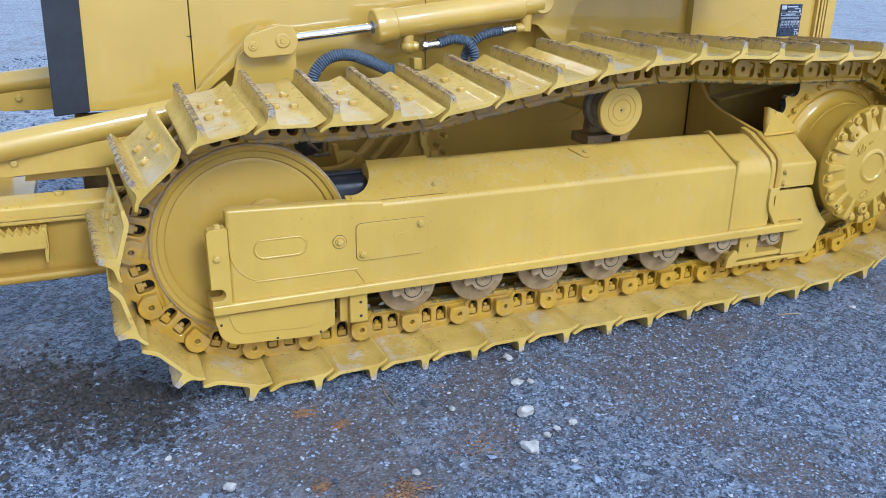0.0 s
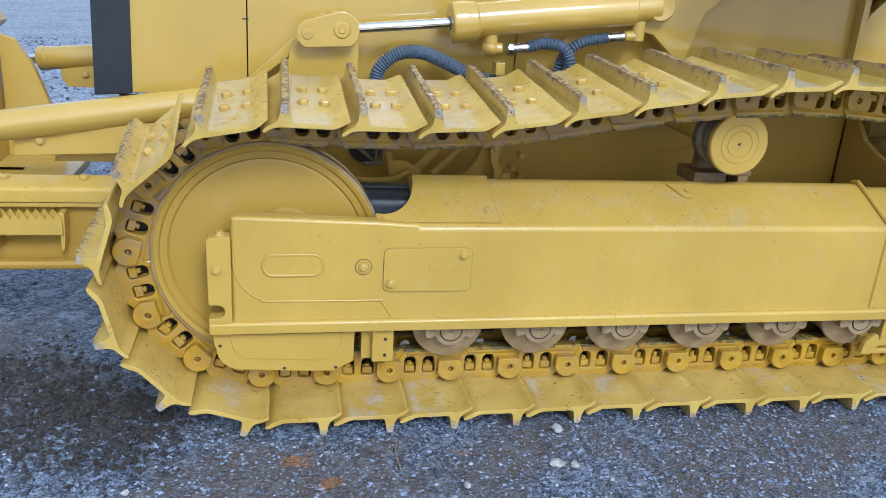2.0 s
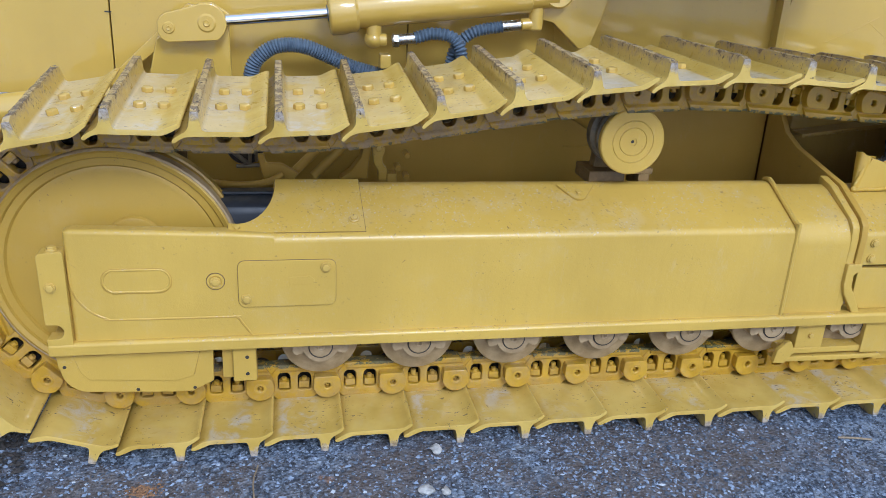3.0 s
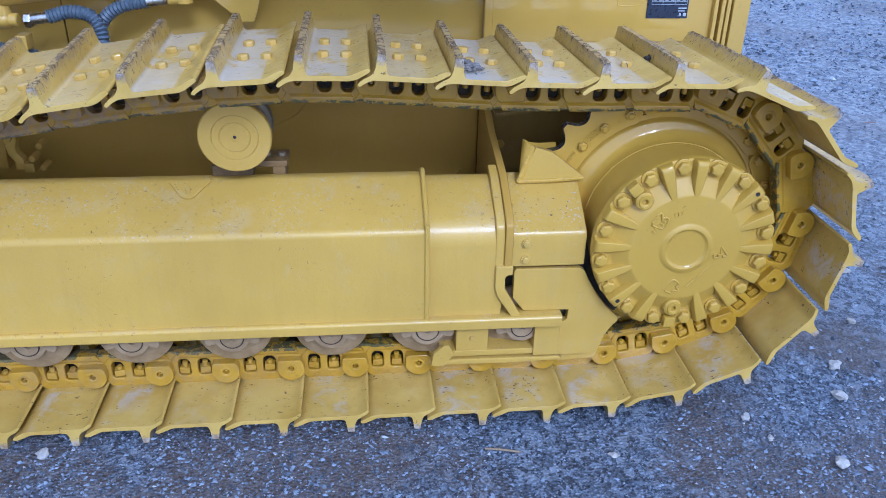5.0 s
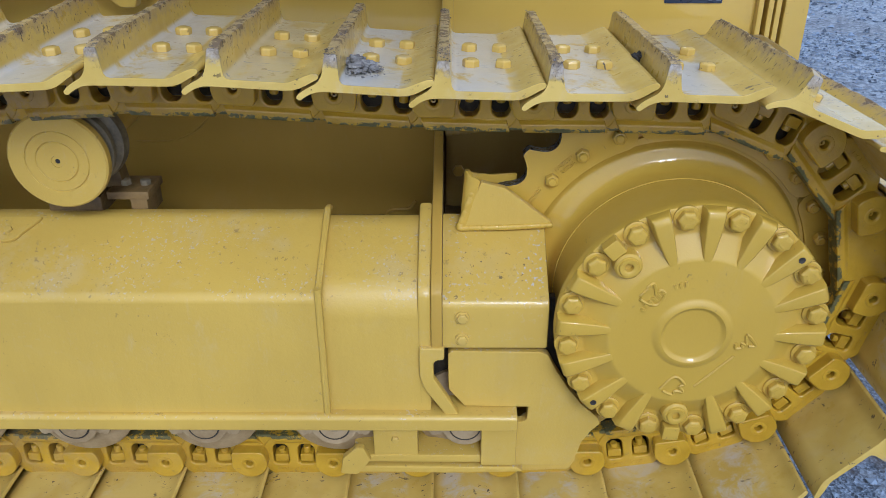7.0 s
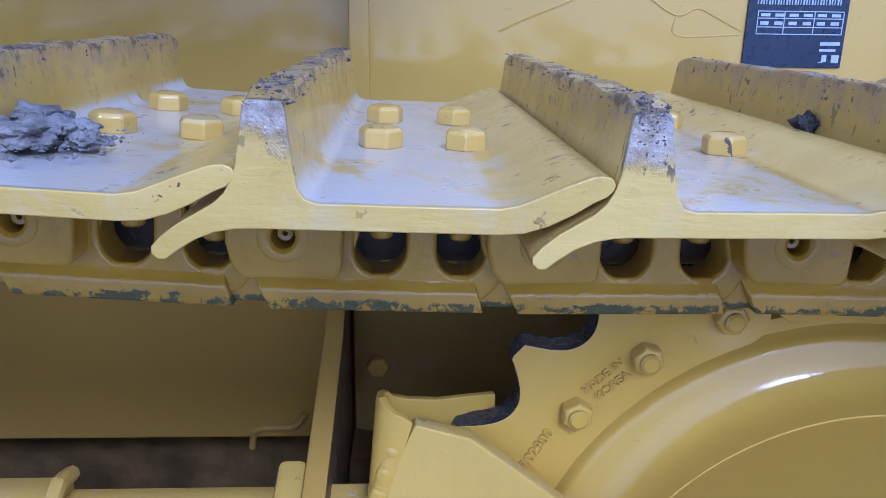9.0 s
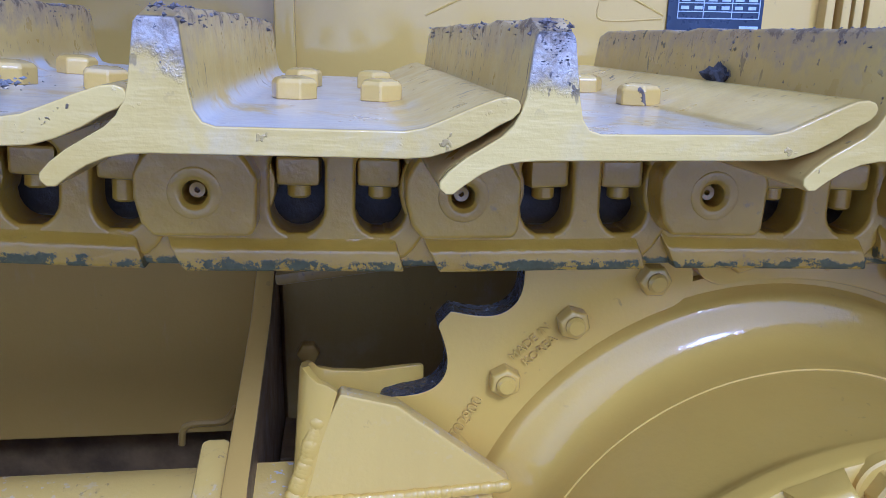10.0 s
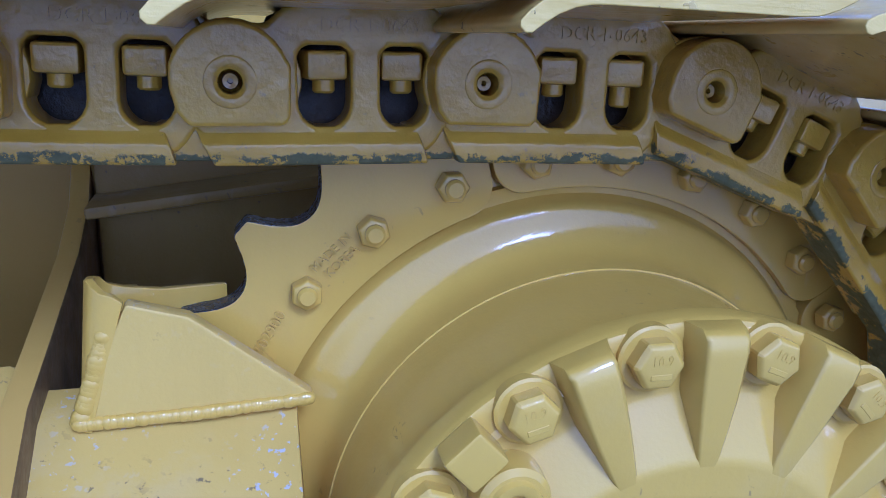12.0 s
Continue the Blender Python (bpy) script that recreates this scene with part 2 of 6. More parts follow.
def plain(name, a, b, rough, metal=0.0, scale=20.0, bump=0.2, depth=0.001):
    n = Nodes(name)
    at = n.place()
    c = n.mix(n.ramp(n.noise(scale, 5, 0.65, at), 0.3, 0.72), a, b)
    r = n.ramp(n.noise(scale * 2.2, 4, 0.6, at), 0.3, 0.75, rough * 0.8, min(1.0, rough * 1.25))
    return n.done(c, r, metal, n.bump(n.noise(scale * 6, 4, 0.6, at), bump, depth))


def gravel_bed():
    """Compacted dark gravel with fines, brown earth showing through in patches."""
    n = Nodes("dark_compacted_gravel")
    at = n.place()
    big, mid, fine = n.cells(42, at), n.cells(95, at), n.cells(210, at)
    grey = n.t.nodes.new("ShaderNodeRGBToBW")
    n.put(grey.inputs[0], mid)
    stone = n.mix(n.ramp(grey.outputs[0], 0.25, 0.85), (0.018, 0.024, 0.038), (0.26, 0.315, 0.41))
    grey2 = n.t.nodes.new("ShaderNodeRGBToBW")
    n.put(grey2.inputs[0], fine)
    stone = n.mix(0.45, stone, n.mix(n.ramp(grey2.outputs[0], 0.3, 0.8), (0.020, 0.027, 0.042), (0.27, 0.325, 0.42)))
    grey3 = n.t.nodes.new("ShaderNodeRGBToBW")
    n.put(grey3.inputs[0], big)
    stone = n.mix(n.ramp(grey3.outputs[0], 0.72, 0.80, 0.0, 0.55), stone, (0.30, 0.345, 0.41))
    stone = n.mix(n.ramp(grey3.outputs[0], 0.34, 0.26, 0.0, 0.5), stone, (0.020, 0.025, 0.036))
    flecks = n.ramp(grey2.outputs[0], 0.80, 0.86)
    stone = n.mix(n.math("MULTIPLY", flecks, 0.3), stone, (0.50, 0.56, 0.66))
    sep = n.t.nodes.new("ShaderNodeSeparateXYZ")
    n.put(sep.inputs[0], at)
    grey4 = n.t.nodes.new("ShaderNodeRGBToBW")
    n.put(grey4.inputs[0], n.mix(0.4, n.cells(46, at), n.cells(24, at)))
    # paler stones and less earth away from the machine: brighter open light painted in
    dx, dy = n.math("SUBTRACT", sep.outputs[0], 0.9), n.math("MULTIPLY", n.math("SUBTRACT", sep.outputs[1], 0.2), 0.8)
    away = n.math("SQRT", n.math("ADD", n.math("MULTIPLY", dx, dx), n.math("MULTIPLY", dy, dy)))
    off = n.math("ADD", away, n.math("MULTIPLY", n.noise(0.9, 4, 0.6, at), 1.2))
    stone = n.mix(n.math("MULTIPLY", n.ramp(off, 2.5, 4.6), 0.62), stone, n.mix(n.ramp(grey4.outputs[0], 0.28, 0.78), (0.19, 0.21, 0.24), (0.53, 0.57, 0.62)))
    patch = n.math("ADD", n.noise(1.15, 5, 0.62, at), n.math("MULTIPLY", n.noise(40, 3, 0.6, at), 0.10))
    patch = n.math("ADD", patch, n.math("MULTIPLY", n.math("MULTIPLY", n.ramp(sep.outputs[1], -0.42, -0.06), n.ramp(sep.outputs[1], 0.5, 0.2)), 0.055))
    earth = n.ramp(patch, 0.545, 0.67)
    soil = n.mix(n.noise(25, 5, 0.65, at), (0.075, 0.058, 0.047), (0.15, 0.115, 0.09))
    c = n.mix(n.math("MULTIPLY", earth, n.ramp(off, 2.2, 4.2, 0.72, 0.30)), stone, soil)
    rust = n.ramp(n.math("ADD", n.noise(2.7, 4, 0.6, at), n.math("MULTIPLY", n.noise(60, 2, 0.5, at), 0.05)), 0.735, 0.765)
    c = n.mix(n.math("MULTIPLY", rust, 0.6), c, (0.27, 0.135, 0.055))
    h1 = n.cells(95, at, "Distance")
    h2 = n.cells(210, at, "Distance")
    nb = n.bump(h1, 0.9, 0.006)
    nb = n.bump(h2, 0.8, 0.004, nb)
    nb = n.bump(n.noise(14, 5, 0.65, at), 0.6, 0.012, nb)
    return n.done(c, n.ramp(n.noise(30, 4, 0.6, at), 0.3, 0.7, 0.42, 0.75), 0, nb)


def stone_mat(name, dark, light, pale, share):
    n = Nodes(name)
    k = n.island()
    c = n.mix(n.ramp(k, 0.0, share), dark, light)
    c = n.mix(n.ramp(k, share, min(1.0, share + 0.04)), c, pale)
    c = n.mix(n.math("MULTIPLY", n.noise(160, 4, 0.65, n.place()), 0.5), c, tuple(v * 0.55 for v in light))
    return n.done(c, 0.78, 0, n.bump(n.noise(300, 3, 0.6, n.place()), 0.4, 0.001))


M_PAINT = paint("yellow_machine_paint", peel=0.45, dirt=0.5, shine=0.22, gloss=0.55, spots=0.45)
M_BODY = paint("yellow_body_paint", rough=0.14, peel=0.10, dirt=0.25, shine=0.03)
M_BODY.node_tree.nodes["Principled BSDF"].inputs["Coat IOR"].default_value = 1.7
M_CAST = paint("yellow_cast_paint", base=(0.510, 0.324, 0.038), rough=0.26, peel=0.20, dirt=0.35, shine=0.03, gloss=0.8)
M_CAST.node_tree.nodes["Principled BSDF"].inputs["Coat IOR"].default_value = 1.55
M_SHOE, M_LINK = shoe_paint(), link_paint()
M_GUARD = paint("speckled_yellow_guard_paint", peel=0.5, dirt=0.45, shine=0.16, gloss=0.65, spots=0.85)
M_IDLER = paint("deep_yellow_idler_paint", base=(0.455, 0.290, 0.040), rough=0.3, peel=0.3, dirt=0.45, shine=0.2, gloss=0.6)
M_BOLT = paint("yellow_bolt_paint", base=(0.53, 0.355, 0.070), rough=0.28, peel=0.4, dirt=0.7)
M_ROLLER = plain("tan_primer_steel", (0.26, 0.180, 0.085), (0.385, 0.280, 0.150), 0.5, 0, 25)
M_TREAD = plain("dull_dark_steel", (0.10, 0.085, 0.06), (0.24, 0.19, 0.11), 0.5, 0.2, 30)
# machine paint dulled and browned for the shade and dust behind the track
M_WALL = paint("shaded_dusty_yellow_paint", base=(0.430, 0.264, 0.040), rough=0.45, peel=0.2, dirt=0.3, shine=0.35, gloss=0.3)
# a darker, rougher version of the machine paint for the rear case
M_DARK_YELLOW = paint("dark_yellow_paint", base=(0.235, 0.148, 0.030), rough=0.5, peel=0.4, dirt=0.9, shine=0.3, gloss=0.3)
# brown for oily dirt, and for shade painted on backs and gaps
M_BROWN = plain("brown_dirt_and_shade", (0.090, 0.054, 0.018), (0.230, 0.142, 0.046), 0.5, 0, 14, 0.5, 0.002)
M_GREASE = plain("blue_black_grease", (0.010, 0.013, 0.022), (0.035, 0.042, 0.060), 0.28, 0, 60, 0.6, 0.002)
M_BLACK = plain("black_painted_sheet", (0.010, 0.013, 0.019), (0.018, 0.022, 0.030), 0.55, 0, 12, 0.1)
# near-black: grime on the bushings, painted shade in gaps, holes and recesses
M_GRIME_SHADE = plain("black_grime_and_shade", (0.012, 0.010, 0.009), (0.052, 0.039, 0.026), 0.5, 0, 30, 0.6, 0.003)
M_RUBBER = plain("black_ribbed_hose", (0.075, 0.100, 0.135), (0.11, 0.145, 0.19), 0.40, 0, 60)
M_CHROME = plain("polished_chrome", (0.72, 0.73, 0.75), (0.80, 0.81, 0.83), 0.10, 1.0, 8, 0.02)
M_STEEL = plain("plated_steel", (0.42, 0.42, 0.42), (0.62, 0.62, 0.60), 0.3, 1.0, 60)
M_MUD = plain("dried_grey_mud", (0.09, 0.080, 0.073), (0.30, 0.282, 0.265), 0.9, 0, 45, 0.8, 0.004)
M_CRUST = plain("grey_brown_mud_crust", (0.034, 0.026, 0.022), (0.20, 0.165, 0.150), 0.9, 0, 160, 0.6, 0.002)
M_CLOD = plain("damp_dark_earth", (0.020, 0.017, 0.014), (0.062, 0.052, 0.044), 0.85, 0, 60, 0.8, 0.004)
M_DECAL = plain("dark_blue_decal", (0.012, 0.020, 0.040), (0.020, 0.030, 0.055), 0.3, 0, 30, 0.05)
M_PRINT = plain("white_print", (0.36, 0.40, 0.46), (0.46, 0.50, 0.56), 0.5, 0, 90, 0.05)
M_GROUND = gravel_bed()
M_STONES = stone_mat("mixed_gravel_stones", (0.012, 0.017, 0.028), (0.30, 0.365, 0.475), (0.56, 0.59, 0.62), 0.965)
M_PALE = plain("pale_limestone", (0.31, 0.305, 0.285), (0.52, 0.505, 0.475), 0.8, 0, 40, 0.6, 0.003)
M_BARK = plain("far_grey_bark", (0.05, 0.06, 0.07), (0.09, 0.10, 0.11), 0.9, 0, 3)
M_FAR = plain("far_blue_grey_wall", (0.22, 0.27, 0.33), (0.27, 0.32, 0.38), 0.8, 0, 0.4)
M_SOIL = plain("orange_brown_soil", (0.16, 0.085, 0.040), (0.34, 0.185, 0.085), 0.9, 0, 60, 0.8, 0.003)
M_TWIG = plain("dry_twig", (0.20, 0.15, 0.09), (0.33, 0.26, 0.17), 0.8, 0, 80)


# ---- mesh helpers ----
def flat_faces(me, sharp):
    """Normals weighted by area, so that flat plates stay flat and only their rounded edges turn."""
    n, k = len(me.loops), len(me.polygons)
    vert, size, start = np.zeros(n, np.int32), np.zeros(k, np.int32), np.zeros(k, np.int32)
    area, way = np.zeros(k, np.float32), np.zeros(3 * k, np.float32)
    me.loops.foreach_get("vertex_index", vert)
    me.polygons.foreach_get("loop_total", size)
    me.polygons.foreach_get("loop_start", start)
    me.polygons.foreach_get("area", area)
    me.polygons.foreach_get("normal", way)
    way = way.reshape(-1, 3)
    face = np.zeros(n, np.int64)
    face[np.concatenate([np.arange(a, a + b) for a, b in zip(start, size)])] = np.repeat(np.arange(k), size)
    order = np.argsort(vert, kind="stable")
    count = np.bincount(vert, minlength=len(me.vertices))
    first = np.concatenate([[0], np.cumsum(count)])[:-1]
    here, left = first[vert], count[vert]
    total, limit = np.zeros((n, 3)), math.cos(radians(sharp))
    for d in range(int(count.max())):
        live = d < left
        other = face[order[np.minimum(here + d, n - 1)]]
        close = live & ((way[face] * way[other]).sum(1) > limit)
        total += np.where(close, area[other], 0.0)[:, None] * way[other]
    total += 1e-12 * way[face]
    me.normals_split_custom_set((total / np.linalg.norm(total, axis=1)[:, None]).tolist())
    return me


def to_mesh(name, bm, mat, sharp=38):
    bmesh.ops.recalc_face_normals(bm, faces=bm.faces)
    me = bpy.data.meshes.new(name)
    bm.to_mesh(me)
    bm.free()
    me.materials.append(mat)
    me.shade_smooth()
    return flat_faces(me, sharp)


def part(name, bm, material, parent=None, label="", m=None):
    """Links a bmesh (or a mesh made before) as ONE object under a thing or a part."""
    me = bm if isinstance(bm, bpy.types.Mesh) else to_mesh(name, bm, material)
    ob = new(name, me)
    ob.parent = parent
    if m is not None:
        ob.matrix_basis = m
    return tagged(ob, label)


def join(*bms):
    out = bmesh.new()
    for b in bms:
        me = bpy.data.meshes.new("piece")
        bmesh.ops.recalc_face_normals(b, faces=b.faces)
        b.to_mesh(me)
        b.free()
        out.from_mesh(me)
        bpy.data.meshes.remove(me)
    return out


def moved(bm, m):
    bmesh.ops.transform(bm, matrix=m, verts=bm.verts)
    return bm


def softened(bm, width, segments=2, over=28):
    if width > 0:
        edges = [e for e in bm.edges if len(e.link_faces) == 2 and e.calc_face_angle(0) > radians(over)]
        bmesh.ops.bevel(bm, geom=edges, offset=width, segments=segments, profile=0.5, affect="EDGES", clamp_overlap=True)
    return bm


def box(x0, x1, y0, y1, z0, z1, bevel=0.003, segments=2):
    bm = bmesh.new()
    bmesh.ops.create_cube(bm, size=1)
    moved(bm, Matrix.Translation(((x0 + x1) / 2, (y0 + y1) / 2, (z0 + z1) / 2)) @ Matrix.Diagonal((x1 - x0, y1 - y0, z1 - z0, 1)))
    return softened(bm, bevel, segments)


def plate(outer, y0, y1, bevel=0.002, holes=(), segments=2):
    """A plate with an outline in (x, z), holes through it, from y0 to y1."""
    bm = bmesh.new()
    edges = []
    for loop in (outer, *holes):
        vs = [bm.verts.new((x, y0, z)) for x, z in loop]
        edges += [bm.edges.new((a, b)) for a, b in zip(vs, vs[1:] + vs[:1])]
    if holes:
        bmesh.ops.triangle_fill(bm, edges=edges, use_beauty=True, use_dissolve=False, normal=(0, -1, 0))
    else:
        bm.faces.new(bm.verts)
    up = bmesh.ops.extrude_face_region(bm, geom=bm.faces[:])
    bmesh.ops.translate(bm, vec=(0, y1 - y0, 0), verts=[v for v in up["geom"] if isinstance(v, bmesh.types.BMVert)])
    bmesh.ops.recalc_face_normals(bm, faces=bm.faces)
    return softened(bm, bevel, segments)


def along_x(section, x0, x1, bevel=0.004, segments=2):
    """A bar along x with a section in (y, z)."""
    bm = bmesh.new()
    a = [bm.verts.new((x0, y, z)) for y, z in section]
    b = [bm.verts.new((x1, y, z)) for y, z in section]
    bm.faces.new(a)
    bm.faces.new(b[::-1])
    for i in range(len(a)):
        j = (i + 1) % len(a)
        bm.faces.new((a[j], a[i], b[i], b[j]))
    bmesh.ops.recalc_face_normals(bm, faces=bm.faces)
    return softened(bm, bevel, segments)


def lathe(profile, cx=0.0, cz=0.0, n=64, closed=False):
    """A turned body about an axis along y; profile of (radius, y)."""
    bm = bmesh.new()
    rings = []
    for r, y in profile:
        if r < 1e-6:
            rings.append([bm.verts.new((cx, y, cz))])
        else:
            rings.append([bm.verts.new((cx + r * math.cos(2 * math.pi * k / n), y, cz + r * math.sin(2 * math.pi * k / n))) for k in range(n)])
    pairs = list(zip(rings, rings[1:] + rings[:1])) if closed else list(zip(rings, rings[1:]))
    for a, b in pairs:
        for k in range(n):
            q = (k + 1) % n
            if len(a) == 1 and len(b) == 1:
                continue
            if len(a) == 1:
                bm.faces.new((a[0], b[k], b[q]))
            elif len(b) == 1:
                bm.faces.new((a[k], b[0], a[q]))
            else:
                bm.faces.new((a[k], b[k], b[q], a[q]))
    return bm


def turned(profile, m, n=40):
    """A turned body whose axis (its own y) is laid by the pose m."""
    return moved(lathe(profile, 0, 0, n), m)


def aim(p, q):
    """The pose at p whose y axis points to q."""
    d = Vector(q) - Vector(p)
    return Matrix.Translation(p) @ d.to_track_quat("Y", "Z").to_matrix().to_4x4()


def rod(p, q, r, n=32, bevel=0.0):
    ln = (Vector(q) - Vector(p)).length
    b = min(bevel, r * 0.5)
    prof = [(0, 0), (r - b, 0), (r, b), (r, ln - b), (r - b, ln), (0, ln)] if b else [(0, 0), (r, 0), (r, ln), (0, ln)]
    return turned(prof, aim(p, q), n)


def arc(cx, cz, r, a0, a1, n):
    return [(cx + r * math.cos(radians(a0 + (a1 - a0) * k / n)), cz + r * math.sin(radians(a0 + (a1 - a0) * k / n))) for k in range(n + 1)]


def round_rect(x0, x1, z0, z1, r, n=6):
    return arc(x1 - r, z1 - r, r, 0, 90, n) + arc(x0 + r, z1 - r, r, 90, 180, n) + arc(x0 + r, z0 + r, r, 180, 270, n) + arc(x1 - r, z0 + r, r, 270, 360, n)


def hex_bolt(af, height, washer=0.0, dome=0.25):
    """A hexagon head with a chamfered, slightly domed top; its axis is y, its seat at y = 0, and it rises to -y."""
    bm = bmesh.new()
    r = af / math.sqrt(3)
    hexa = [(math.cos(math.pi / 3 * k), math.sin(math.pi / 3 * k)) for k in range(6)]
    rows = [[bm.verts.new((r * s * c, y, r * s * d)) for c, d in hexa] for s, y in ((1, 0), (1, -height * 0.82), (0.86, -height))]
    top = [bm.verts.new((r * 0.5 * c, -height * (1 + dome * 0.25), r * 0.5 * d)) for c, d in hexa]
    rows.append(top)
    for a, b in zip(rows, rows[1:]):
        for k in range(6):
            bm.faces.new((a[k], a[(k + 1) % 6], b[(k + 1) % 6], b[k]))
    bm.faces.new(top)
    bm.faces.new(rows[0])
    bmesh.ops.recalc_face_normals(bm, faces=bm.faces)
    softened(bm, af * 0.035, 1, 35)
    if washer:
        bm = join(bm, lathe([(0, 0.001), (washer, 0.001), (washer, -0.003), (washer * 0.95, -0.004), (0, -0.004)], n=28))
    return bm


def tube(points, r, n=14, ribs=0.0, pitch=0.006, steps=24):
    """A hose along a smooth line through the points; ribs: the depth of its corrugation."""
    ps = [Vector(p) for p in points]
    ps = [2 * ps[0] - ps[1]] + ps + [2 * ps[-1] - ps[-2]]
    line = []
    for i in range(1, len(ps) - 2):
        a, b, c, d = ps[i - 1:i + 3]
        for k in range(steps):
            t = k / steps
            line.append(0.5 * (2 * b + (c - a) * t + (2 * a - 5 * b + 4 * c - d) * t * t + (3 * b - 3 * c + d - a) * t ** 3))
    line.append(ps[-2])
    if ribs:
        fine, gone = [line[0]], 0.0
        for a, b in zip(line, line[1:]):
            seg = (b - a).length
            while gone + seg >= pitch / 2:
                a = a + (b - a).normalized() * (pitch / 2 - gone)
                fine.append(a)
                seg, gone = (b - a).length, 0.0
            gone += seg
        line = fine
    bm = bmesh.new()
    last, up = None, Vector((0.13, 0.21, 1)).normalized()
    for i, p in enumerate(line):
        d = (line[min(i + 1, len(line) - 1)] - line[max(i - 1, 0)]).normalized()
        side = d.cross(up).normalized()
        over = side.cross(d)
        rr = r - (ribs if i % 2 else 0)
        ring = [bm.verts.new(p + rr * (math.cos(2 * math.pi * k / n) * side + math.sin(2 * math.pi * k / n) * over)) for k in range(n)]
        if last:
            for k in range(n):
                bm.faces.new((last[k], last[(k + 1) % n], ring[(k + 1) % n], ring[k]))
        else:
            bm.faces.new(ring)
        last = ring
    bm.faces.new(last)
    return bm


def lump(size, seed, rough=0.45, cuts=2, flat=1.0):
    """An uneven clod or stone resting on z = 0."""
    bm = bmesh.new()
    bmesh.ops.create_icosphere(bm, subdivisions=cuts, radius=1)
    rnd = random.Random(seed)
    off = Vector((rnd.uniform(-9, 9), rnd.uniform(-9, 9), rnd.uniform(-9, 9)))
    for v in bm.verts:
        k = 1 + rough * noise.noise(v.co * 1.6 + off) + rough * 0.5 * noise.noise(v.co * 4.1 + off)
        v.co = Vector((v.co.x * size[0], v.co.y * size[1], v.co.z * size[2] * flat)) * k
    low = min(v.co.z for v in bm.verts)
    for v in bm.verts:
        v.co.z -= low * 0.75
    return bm


def lettering(words, size, depth, mat, parent, m, name="lettering", label=""):
    cu = bpy.data.curves.new(name, "FONT")
    cu.body, cu.size, cu.extrude, cu.align_x, cu.align_y = words, size, depth, "CENTER", "CENTER"
    cu.resolution_u = 3
    ob = bpy.data.objects.new(name, cu)
    scene.collection.objects.link(ob)
    me = bpy.data.meshes.new_from_object(ob.evaluated_get(bpy.context.evaluated_depsgraph_get()))
    bpy.data.objects.remove(ob)
    me.materials.clear()
    me.materials.append(mat)
    return part(name, me, mat, parent, label, m)


def letters(words, size, depth, m):
    """Raised words as a bmesh, to be joined into a casting."""
    cu = bpy.data.curves.new("letters", "FONT")
    cu.body, cu.size, cu.extrude, cu.align_x, cu.align_y = words, size, depth, "CENTER", "CENTER"
    cu.resolution_u = 2
    ob = bpy.data.objects.new("letters", cu)
    scene.collection.objects.link(ob)
    me = bpy.data.meshes.new_from_object(ob.evaluated_get(bpy.context.evaluated_depsgraph_get()))
    bpy.data.objects.remove(ob)
    bm = bmesh.new()
    bm.from_mesh(me)
    bpy.data.meshes.remove(me)
    return moved(bm, m)


def facing(x, y, z, turn=0.0):
    """A pose whose own z looks to -y and whose own x runs along +x, turned in the x-z plane."""
    return Matrix.Translation((x, y, z)) @ pose(0, 0, 0, 0, -turn, 0) @ pose(0, 0, 0, 90, 0, 0)


def holder(name, label, category, at=(0, 0, 0), kind=""):
    ob = new(name)
    ob.location = at
    ob.empty_display_size = 0.2
    return tagged(ob, label, category, kind=kind)


# ---- ground ----
def mound(x, y):
    """Earth pushed up in front of the track."""
    h = 0.0
    for cx, cy, sx, sy, top in ((-0.44, 0.10, 0.12, 0.10, 0.035), (-0.64, 0.28, 0.16, 0.16, 0.045), (-0.30, 0.06, 0.06, 0.07, 0.022)):
        h += top * math.exp(-((x - cx) / sx) ** 2 - ((y - cy) / sy) ** 2)
    return h * (1 + 0.5 * noise.noise(Vector((x * 14, y * 14, 9.0))))


def hills(x, y):
    """The height of the yard: gently uneven, falling away far off."""
    far = max(0.0, math.hypot(x - 1, y) - 6)
    return 0.012 * noise.noise(Vector((x * 0.9, y * 0.9, 3.0))) + 0.005 * noise.noise(Vector((x * 4, y * 4, 7.0))) - 0.022 * far ** 0.98 - 0.006 + mound(x, y)


def steps_out(lo, hi, step, grow, end):
    core = list(np.arange(lo, hi + 1e-6, step))
    out, d = core[:], step
    while out[-1] < end:
        d *= grow
        out.append(out[-1] + d)
    d, low = step, core[0]
    while low > -end:
        d *= grow
        low -= d
        out.insert(0, low)
    return out


def make_ground():
    xs, ys = steps_out(-2.2, 4.6, 0.05, 1.28, 900), steps_out(-1.6, 3.0, 0.05, 1.28, 900)
    verts = [(x, y, hills(x, y)) for y in ys for x in xs]
    w = len(xs)
    faces = [(j * w + i, j * w + i + 1, (j + 1) * w + i + 1, (j + 1) * w + i) for j in range(len(ys) - 1) for i in range(w - 1)]
    me = bpy.data.meshes.new("ground")
    me.from_pydata(verts, [], faces)
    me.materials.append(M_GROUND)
    me.shade_smooth()
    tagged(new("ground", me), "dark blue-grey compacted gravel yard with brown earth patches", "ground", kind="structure")


